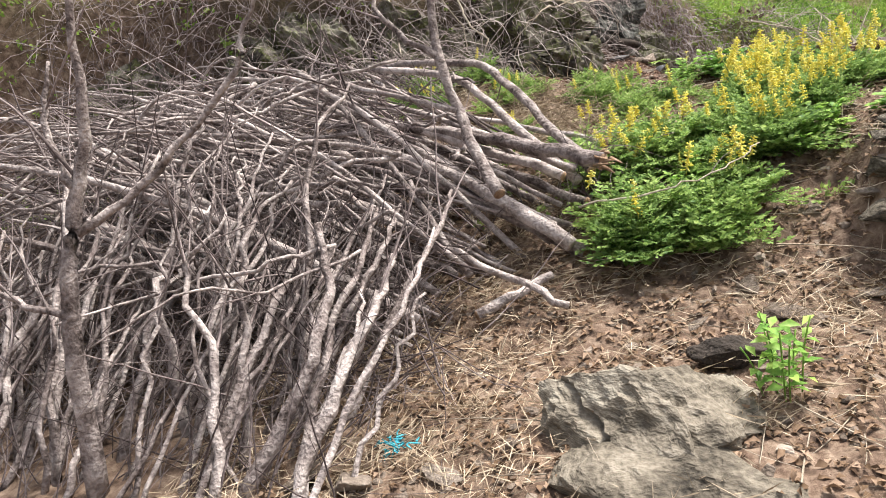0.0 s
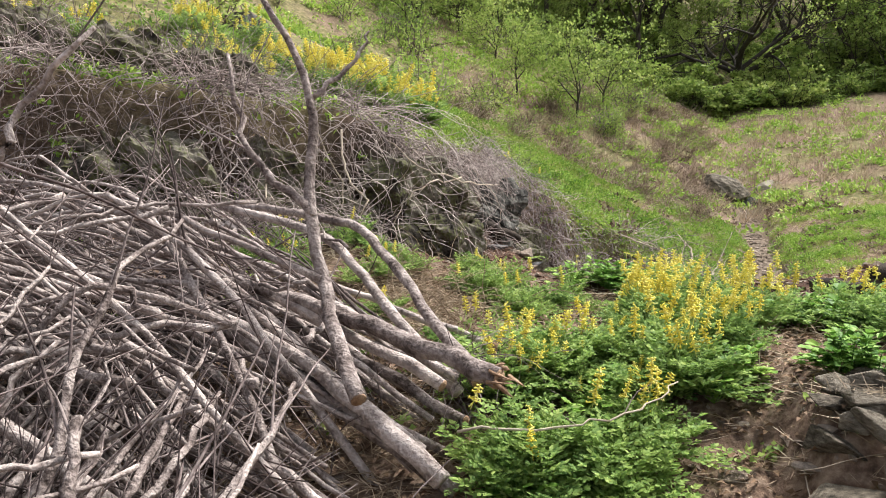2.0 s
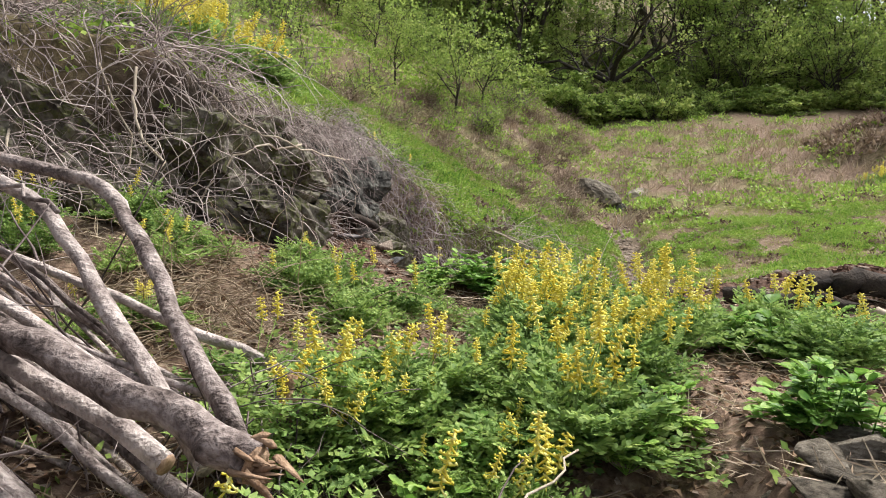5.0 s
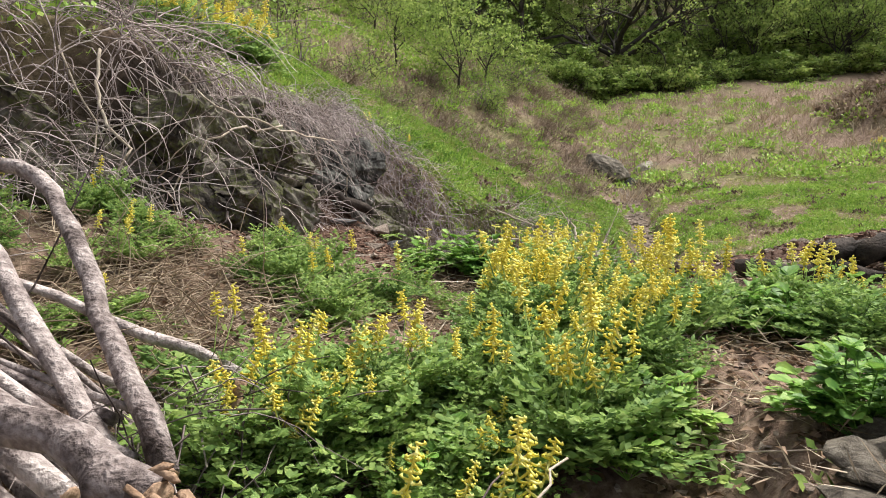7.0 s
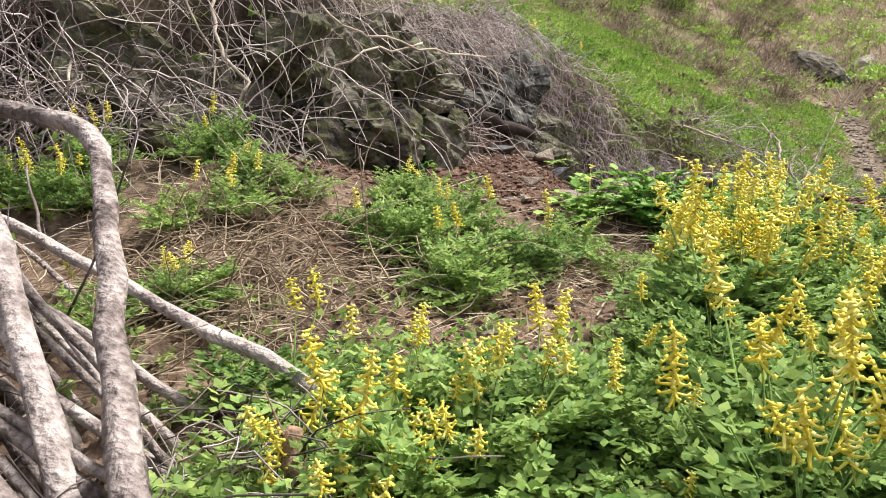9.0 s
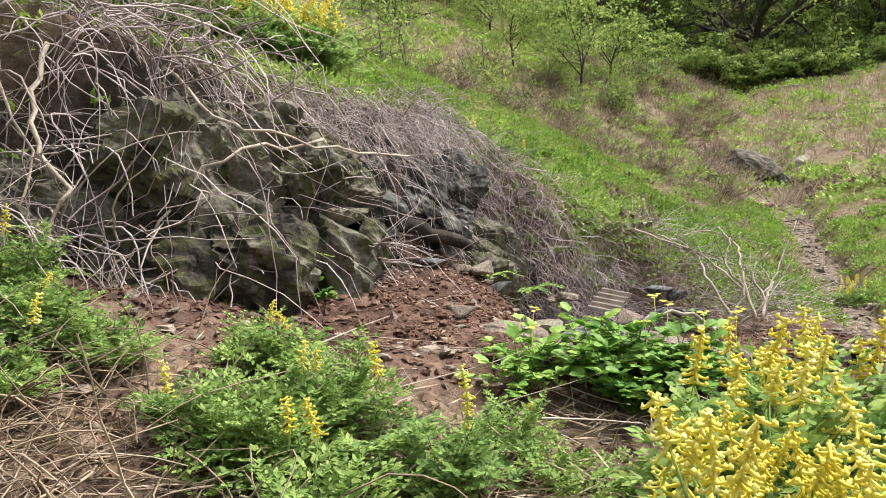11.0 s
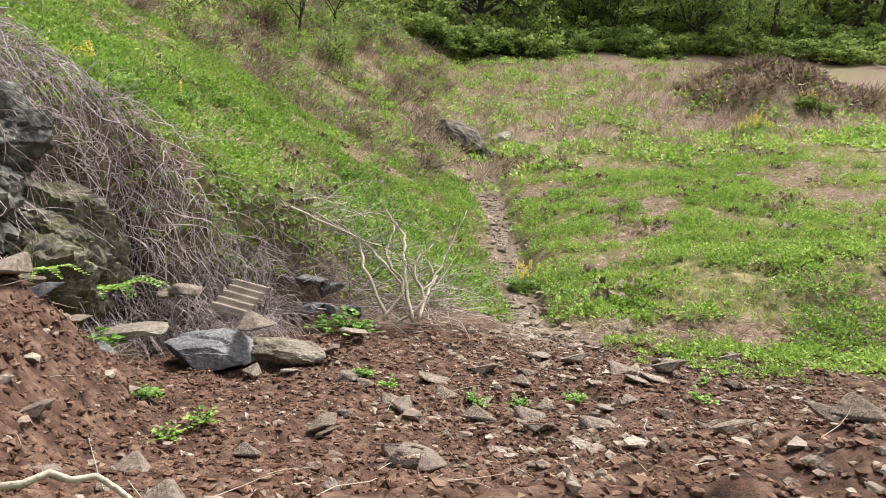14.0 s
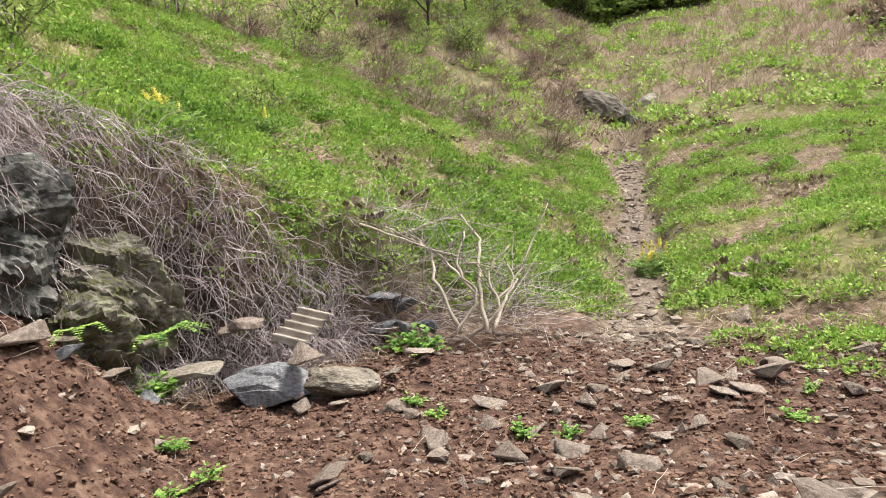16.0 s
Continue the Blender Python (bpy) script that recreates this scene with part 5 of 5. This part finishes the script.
def tufts(name, n, box, mask, size, leaf, per, material, label):
    """Low domed cushions of small leaves with bare ground between them."""
    x, y = spots(n, *box, mask)
    m = len(x)
    r = size * rng.uniform(0.5, 1.35, m) * (0.6 + 0.8 * vn(x * 1.1, y * 1.1, 51))
    p = np.repeat(at_ground(x, y), per, 0)
    k, rr = len(p), np.repeat(r, per)
    a, q = rng.uniform(0, 2 * np.pi, k), np.sqrt(rng.random(k))
    o = np.stack([np.cos(a) * q, np.sin(a) * q, np.sqrt(np.maximum(1 - q * q, 0)) * rng.uniform(0.35, 0.95, k)], -1)
    p += o * rr[:, None] * [1, 1, 0.85]
    d = o + 0.55 * rng.standard_normal((k, 3)) + [0, 0, 0.1]
    d *= (leaf * rng.uniform(0.6, 1.3, k) / np.linalg.norm(d, axis=1))[:, None]
    g = Geo()
    cards(g, p, d, leaf * rng.uniform(0.45, 0.8, k), 0.7)
    thing(name, g, material, label, "herbs", kind="stuff")


tufts("field_herbs", 9500, (2, 13, 6.5, 18), lambda x, y: green_mask(x, y) * ss(0.26, 0.5, vn(x * 2.4, y * 2.4, 71)) * (x > gully_x(y) + 0.35), 0.14, 0.046, 40, HERB, "low green herbs carpeting the field")
tufts("slope_herbs", 10500, (-6, 4, 6.5, 18), lambda x, y: green_mask(x, y) * ss(0.28, 0.52, vn(x * 2.4, y * 2.4, 72)) * (x < gully_x(y) - 0.3), 0.17, 0.05, 40, HERB, "green herbs on the steep slope")
tufts("far_herbs", 11000, (-12, 28, 17, 43), lambda x, y: (0.2 + 0.8 * green_mask(x, y)) * ss(0.3, 0.65, vn(x * 1.1, y * 1.1, 73)), 0.3, 0.14, 16, HERB, "green herbs on the far field")
tufts("dead_bracken", 1500, (-6, 13, 7, 24), lambda x, y: ss(0.5, 0.75, vn(x * 0.9, y * 0.9, 81)) * (np.abs(x - gully_x(y)) > 0.5) * ss(0.3, 0.8, side(x, y)), 0.17, 0.09, 26, BRACKEN, "brown mats of dead bracken among the herbs")
tufts("field_edge_herbs", 1100, (2.4, 6, 4.6, 7.2), lambda x, y: ss(-1.9, -0.4, side(x, y)) * ss(2.3, 3.6, x) * ss(0.3, 0.55, vn(x * 3, y * 3, 82)), 0.1, 0.04, 30, HERB, "young herbs creeping over the stony edge of the soil")
tufts("mound_brush", 420, (14.5, 23, 24, 31), lambda x, y: np.exp(-(((x - 18.5) / 3) ** 2 + ((y - 27) / 3) ** 2)), 0.35, 0.2, 30, BRACKEN, "heap of brown dead brush at the far edge of the field")
tufts("tall_herbs", 420, (-4.5, 1.6, 7.4, 15), lambda x, y: ss(0.5, 0.7, vn(x * 0.8, y * 0.8, 83)) * ss(0.5, 1.2, side(x, y)) * (x < gully_x(y) - 0.5), 0.24, 0.06, 90, HERB, "taller clumps of bright yellow-green herbs on the slope")
tufts("lip_herbs", 2300, (-5, 1.8, 3.2, 9), lambda x, y: ss(0.2, 0.5, side(x, y)) * (1 - 0.6 * ss(1.8, 3, side(x, y))) * ss(-3.9, -3.2, x - 0.25 * (y - 3)), 0.13, 0.05, 34, HERB, "fresh green herbs along the top of the rock")
herb_carpet("bench_herbs", 900, (-2.6, 0.8, -0.6, 2.2), lambda x, y: ss(0.45, 0.6, vn(x * 1.7, y * 1.7, 33)), 0.04, 8, FERNY, "small green herbs among the straw")
herb_carpet("outcrop_herbs", 3200, (-10, -1.8, 1.2, 8), lambda x, y: ss(0.1, 0.6, side(x, y)) * ss(0.25, 0.5, vn(x * 1.5, y * 1.5, 34)), 0.06, 7, HERB, "herbs and weeds on top of the outcrop")


def blades_of(name, n, box, mask, length, width, material, label, per=7, flat=False):
    x, y = spots(n, *box, mask)
    p = np.repeat(at_ground(x, y), per, 0)
    k = len(p)
    p[:, :2] += rng.normal(0, 0.03, (k, 2))
    d = rng.standard_normal((k, 3)) * 0.6
    d[:, 2] = 0.1 + 0.1 * rng.random(k) if flat else 0.7 + 0.5 * rng.random(k)
    d *= (length * rng.uniform(0.4, 1.3, k) / np.linalg.norm(d, axis=1))[:, None]
    if flat:
        p[:, 2] += 0.05 * rng.random(k)
    g = Geo()
    cards(g, p, d, np.full(k, width))
    thing(name, g, material, label, "grass", kind="stuff")


herb_carpet("brush_herbs", 2600, (-9, -3.4, 0.0, 5), lambda x, y: ss(0.35, 0.6, vn(x * 1.2, y * 1.2, 36)), 0.06, 7, HERB, "weeds sprouting through the dead brush", high=1.5)
blades_of("lip_grass", 1700, (-5, -0.5, 3.2, 8.5), lambda x, y: ss(0.12, 0.4, side(x, y)) * ss(-3.9, -3.2, x - 0.25 * (y - 3)), 0.2, 0.012, GRASS, "bright fresh grass on the turf above the rock", 9)
blades_of("slope_grass", 5000, (-6, 4, 6.8, 18), lambda x, y: green_mask(x, y) * (x < gully_x(y)), 0.2, 0.012, GRASS, "tufts of fresh grass on the slope")
blades_of("field_grass", 5000, (2, 14, 6.8, 20), lambda x, y: (0.4 + 0.6 * green_mask(x, y)) * (x > gully_x(y) + 0.4), 0.14, 0.012, GRASS, "tufts of fresh grass on the field")
blades_of("field_straw", 6500, (2, 14, 7, 22), lambda x, y: (1 - 0.8 * green_mask(x, y)) * (x > gully_x(y) + 0.5), 0.2, 0.008, STRAW, "dry straw between the herbs of the field", 7, True)
blades_of("slope_straw", 6500, (-6, 4, 7, 22), lambda x, y: (1 - 0.8 * green_mask(x, y)) * (x < gully_x(y) - 0.3) * ss(0, 0.5, side(x, y)), 0.25, 0.009, STRAW, "dry straw on the slope", 7, True)
blades_of("far_straw", 5000, (-8, 26, 20, 40), lambda x, y: 1 - 0.6 * green_mask(x, y), 0.5, 0.03, STRAW, "bleached dry grass on the far field", 5)
blades_of("bench_straw", 4200, (-3.4, 1.2, -4, 1.7), lambda x, y: 0.35 + 0.65 * ss(0.35, 0.6, vn(x * 1.3, y * 1.3, 35)), 0.13, 0.005, STRAW, "trampled dry straw on the ground", 9, True)
blades_of("bank_straw", 900, (-2.6, 3.8, 5.2, 7.4), lambda x, y: ss(-0.7, -0.1, side(x, y)), 0.18, 0.006, STRAW, "dry straw along the edge of the soil", 6, True)
herb_carpet("leaf_litter", 10000, (-3, 1.6, -4.2, 1.6), None, 0.042, 2, DEADLEAF, "brown fallen leaves among the straw", "litter", 0.25)
herb_carpet("soil_litter", 450, (-2.6, 3.5, 2.3, 7), soil_mask, 0.035, 2, DEADLEAF, "bits of dead leaf and root on the soil", "litter", 0.25)
g = Geo()
x, y = spots(420, -2.2, 1.2, -3.4, 2.2)
st = at_ground(x, y) + [0, 0, 0.01]
d = rng.standard_normal((len(x), 3)) * [1, 1, 0.06]
strands(g, st, d, rng.uniform(0.15, 0.6, len(x)), rng.uniform(0.0015, 0.005, len(x)), 0.3, 5)
thing("fallen_sticks", g, PALE, "thin dry sticks lying on the litter", "twigs", kind="stuff")
g = Geo()
x, y = spots(260, -2.4, 3.4, 2.4, 6.8, soil_mask)
st = at_ground(x, y) + [0, 0, 0.008]
d = rng.standard_normal((len(x), 3)) * [1, 1, 0.15]
strands(g, st, d, rng.uniform(0.06, 0.3, len(x)), rng.uniform(0.001, 0.003, len(x)), 0.5, 5)
thing("soil_roots", g, PALE, "fine roots and stalks lying on the soil", "twigs", kind="stuff")


# ---- ferns at the foot of the rock ----
def fern(x, y, z, n, scale, seed):
    r = np.random.default_rng(seed)
    g = Geo()
    b, d, w = [], [], []
    for k in range(n):
        a = r.uniform(-1.2, 1.2) - 0.4
        q = np.array([math.cos(a), math.sin(a) - 0.3, 0.45])
        line = curve([(0, 0, 0), q * 0.22 * scale, q * 0.42 * scale - np.array([0, 0, 0.12 * scale])], 14)
        tube(g, line, np.linspace(0.003, 0.001, 14), 3, cap=False)
        s = np.cross(q, [0, 0, 1.0])
        s /= np.linalg.norm(s)
        for i in range(2, 14):
            for sg in (-1, 1):
                b.append(line[i]), d.append((sg * s + q * 0.35) * 0.085 * scale * (1.05 - i / 14)), w.append(0.022 * scale)
    blades(g, np.array(b), np.array(d), np.array(w), 0.1, 0.15)
    thing("fern", g, BROAD, "green fern fronds at the foot of the rock", "fern", "ferns", at=pose(x, y, z))


fern(-1.75, 5.45, 1.15, 5, 0.85, 1)
fern(-1.45, 5.85, 0.98, 6, 0.9, 2)
fern(-2.45, 2.9, 1.55, 3, 0.6, 3)

# upright herb by the ledge
g = Geo()
b, d, w = [], [], []
for k in range(7):
    x0, y0 = rng.normal(0, 0.05, 2)
    h = rng.uniform(0.2, 0.42)
    tube(g, curve([(x0, y0, 0), (x0 * 1.3, y0 * 1.3, h * 0.6), (x0 * 1.8, y0 * 1.8, h)], 5), 0.003, 4)
    for z in np.arange(0.06, h, 0.05):
        for a in (0, np.pi):
            a += rng.uniform(0, 3)
            b.append((x0 * (1 + z), y0 * (1 + z), z)), d.append(np.array([math.cos(a), math.sin(a), 0.35]) * 0.08), w.append(0.035)
blades(g, np.array(b), np.array(d), np.array(w), 0.15, 0.2)
thing("leafy_herb", g, BROAD, "upright leafy herb growing beside the slate ledge", "leafy plant", at=ground_pose(-1.06, -2.15, 0.02))
g = Geo()
strands(g, np.zeros((40, 3)) + rng.normal(0, 0.03, (40, 3)) * [1, 1, 0.2], rng.standard_normal((40, 3)) * [1, 1, 0.5], rng.uniform(0.03, 0.07, 40), 0.006, 1.5, 5)
thing("plastic_scrap", g, CLOTH, "crumpled scrap of blue plastic on the litter", "litter", at=ground_pose(-2.53, -2.4, 0.03))


# ---- shrubs and saplings on the slope ----
def shrub_geo(seed, n, size, upright=0.9):
    g = Geo()
    m = n
    st = rng.normal(0, size * 0.12, (m, 3)) * [1, 1, 0]
    d = rng.standard_normal((m, 3)) * [0.7, 0.7, 0.2] + [0, 0, upright]
    p = strands(g, st, d, size * rng.uniform(0.5, 1.1, m), 0.011 * size, 0.7, 7)
    q = p[:, rng.integers(2, 6, 2)].reshape(-1, 3)
    strands(g, q, rng.standard_normal((len(q), 3)) * [1, 1, 0.6] + [0, 0, 0.4], size * rng.uniform(0.2, 0.5, len(q)), 0.007 * size, 0.8, 5)
    return g, p


BARE = [shrub_geo(k, 26, 1.3)[0].mesh("bare_shrub", BRACKEN) for k in range(4)]
GREENS = []
for k in range(4):
    g, p = shrub_geo(k, 16, 1.2)
    tips = p[:, 2:].reshape(-1, 3)
    tips = np.repeat(tips, 8, 0) + rng.normal(0, 0.11, (len(tips) * 8, 3))
    f = Geo()
    cards(f, tips, rng.standard_normal((len(tips), 3)) * 0.05, np.full(len(tips), 0.045))
    GREENS.append((g.mesh("stem", TWIG), f.mesh("foliage", SHRUB)))


def bare_shrub(x, y, s):
    thing("bare_shrub", BARE[rng.integers(4)], None, "leafless brown shrub on the slope", "shrub", "bare shrubs", at=ground_pose(x, y, -0.03, rng.uniform(0, 360)) @ Matrix.Diagonal((s, s, s * rng.uniform(0.4, 0.8), 1)))


def green_shrub(x, y, s, label="young green shrub in spring leaf on the slope"):
    ob = empty("green_shrub", label, "shrub", "green shrubs", ground_pose(x, y, -0.03, rng.uniform(0, 360)))
    ob.scale = (s, s, s * rng.uniform(0.8, 1.1))
    k = rng.integers(4)
    part("stem", GREENS[k][0], None, ob)
    part("foliage", GREENS[k][1], None, ob)


for _ in range(290):
    y = rng.uniform(15.5, 42)
    dx = rng.uniform(1.4, 8.5)
    bare_shrub(float(gully_x(y)) - dx, y, rng.uniform(0.45, 0.95))
for _ in range(26):
    bare_shrub(rng.uniform(16, 23), rng.uniform(24.5, 30), rng.uniform(0.7, 1.3))
for _ in range(20):
    y = rng.uniform(9.5, 34)
    green_shrub(float(gully_x(y)) - rng.uniform(4.5, 12), y, rng.uniform(0.4, 0.9))
for _ in range(32):
    y = rng.uniform(24, 46)
    green_shrub(float(gully_x(y)) - rng.uniform(5.0, 18), y, rng.uniform(0.7, 1.7))
for x, y, s in ((-4.2, 9.5, 1.0), (-5.2, 11, 1.2), (1.4, 27, 1.2), (3.6, 36, 1.8), (2.6, 33, 1.4), (-4.5, 15, 1.3), (-7, 8, 1.3), (-4.6, 7.2, 0.9)):
    green_shrub(x, y, s)


# ---- wood at the edge of the field ----
def tree_geo(seed, height_m, fork, spread, r0, limbs):
    """Trunk with limbs and boughs; gives the wood and the points that bear leaves."""
    r = np.random.default_rng(seed)
    g = Geo()
    lean = r.normal(0, 0.06, 2)
    top = np.array([lean[0] * height_m, lean[1] * height_m, height_m])
    tips = []

    def grow(p, d, L, rad, depth):
        n = 6
        pts = [np.array(p)]
        for _ in range(3):
            d = d + r.normal(0, 0.22, 3) + [0, 0, 0.06]
            d /= np.linalg.norm(d)
            pts.append(pts[-1] + d * L / 3)
        line = curve(pts, n)
        tube(g, line, np.linspace(rad, rad * 0.5, n), 6 if depth < 2 else 4, 0.04, cap=False)
        tips.extend(line[2:])
        if depth < 3:
            for _ in range(3 if depth else 4):
                nd = d + r.normal(0, 0.6, 3)
                grow(line[r.integers(2, n)], nd / np.linalg.norm(nd), L * r.uniform(0.5, 0.75), rad * 0.5, depth + 1)

    trunk = curve([(0, 0, -0.3), (lean[0] * fork, lean[1] * fork, fork * 0.5), (lean[0] * fork * 2, lean[1] * fork * 2, fork)], 6)
    tube(g, trunk, np.linspace(r0 * 1.25, r0, 6), 9, 0.04)
    for k in range(limbs):
        a = 2 * np.pi * (k + r.uniform(-0.3, 0.3)) / limbs
        d = np.array([math.cos(a) * spread, math.sin(a) * spread, 1.0])
        grow(trunk[-1 - (k % 2)], d / np.linalg.norm(d), (height_m - fork) * r.uniform(0.45, 0.6), r0 * r.uniform(0.45, 0.7), 0)
    return g, np.array(tips)


def tree_kind(seed, height_m, fork, spread, r0, limbs, leaves, leaf, wide):
    g, tips = tree_geo(seed, height_m, fork, spread, r0, limbs)
    c = tips[rng.integers(0, len(tips), leaves // 14)] + rng.normal(0, wide, (leaves // 14, 3))
    c = np.repeat(c, 14, 0)
    leaves = len(c)
    c = c + rng.normal(0, wide * 0.4, (leaves, 3)) * [1, 1, 0.6]
    f = Geo()
    cards(f, c, rng.standard_normal((leaves, 3)) * leaf * 0.6, np.full(leaves, leaf))
    return g.mesh("trunk", TRUNK), f.mesh("crown", CANOPY)


BIG = tree_kind(1, 10, 1.9, 1.5, 0.36, 6, 1800, 0.15, 0.5)
KINDS = [tree_kind(10 + k, 11 + 2 * (k % 3), 4.0 + k % 2, 0.7, 0.15, 4, 2700, 0.2, 0.75) for k in range(4)]
SAPLINGS = [tree_kind(30 + k, 6.5, 1.2, 0.6, 0.07, 5, 2600, 0.15, 0.5) for k in range(2)]


def tree(x, y, kind, s=1.0, label="tree in fresh spring leaf at the edge of the field", rz=None):
    if kind is not BIG and abs(x - 12.5) < 4.5 and y < 58:
        y += 14
    ob = empty("tree", label, "tree", "trees of the wood", ground_pose(x, y, -0.1, rng.uniform(0, 360) if rz is None else rz))
    ob.scale = (s,) * 3
    part("trunk", kind[0], None, ob)
    part("crown", kind[1], None, ob)


tree(12.2, 49.8, BIG, 1.0, "low-forked spreading dark tree with sparse spring leaves", 20)
tree(25, 52, BIG, 0.9, "low-forked spreading dark tree with sparse spring leaves", 140)
for x, y, k in ((5.3, 48.5, 0), (6.6, 52, 1), (17.5, 51, 2), (20.5, 50, 3), (2.5, 49, 2), (-1, 47, 1), (29, 50, 0), (33, 48, 2), (8.5, 55, 3), (14.5, 55, 0)):
    tree(x, y, KINDS[k], rng.uniform(0.9, 1.1))
for _ in range(200):
    y = 54 + 75 * rng.random() ** 1.5
    x = rng.uniform(-0.75, 0.95) * y + 5
    tree(x, y, KINDS[rng.integers(4)], rng.uniform(0.9, 1.4))
for _ in range(16):
    tree(rng.uniform(-30, -10), rng.uniform(18, 46), KINDS[rng.integers(4)], rng.uniform(0.5, 0.8), "young tree in spring leaf high on the slope")
for _ in range(26):
    tree(rng.uniform(-6, 42), 46.5 + abs(rng.normal(0, 6)), SAPLINGS[rng.integers(2)], rng.uniform(0.6, 1.1), "slender young tree in light green leaf at the wood's edge")
for _ in range(14):
    y = rng.uniform(28, 46)
    tree(float(gully_x(y)) - rng.uniform(6, 17), y, SAPLINGS[rng.integers(2)], rng.uniform(0.4, 0.75), "slender young tree in light green leaf on the slope")
BUSH = []
for k in range(3):
    g, p = shrub_geo(k, 22, 2.4)
    tips = p[:, 2:].reshape(-1, 3)
    tips = np.repeat(tips[rng.integers(0, len(tips), 46)] + rng.normal(0, 0.2, (46, 3)), 30, 0)
    tips = tips + rng.normal(0, 0.17, tips.shape) * [1, 1, 0.6]
    tips[:, 2] = np.abs(tips[:, 2])
    f = Geo()
    cards(f, tips, rng.standard_normal((len(tips), 3)) * 0.12, np.full(len(tips), 0.16))
    BUSH.append((g.mesh("stem", TRUNK), f.mesh("foliage", SHRUB)))
for k in range(290):
    y = 43.8 + (rng.uniform(0, 4) if k < 110 else 2 + abs(rng.normal(0, 13)))
    x = rng.uniform(0, 40) if k < 110 else rng.uniform(-18, 52)
    ob = empty("bush", "dense dark green undergrowth bush at the edge of the wood", "bush", "undergrowth", ground_pose(x, y, -0.1, rng.uniform(0, 360)))
    s = rng.uniform(0.5, 1.2) * (0.75 if y < 49 else 1.0)
    ob.scale = (s * 1.4, s * 1.4, s * rng.uniform(0.5, 1.25))
    k = rng.integers(3)
    part("stem", BUSH[k][0], None, ob)
    part("foliage", BUSH[k][1], None, ob)
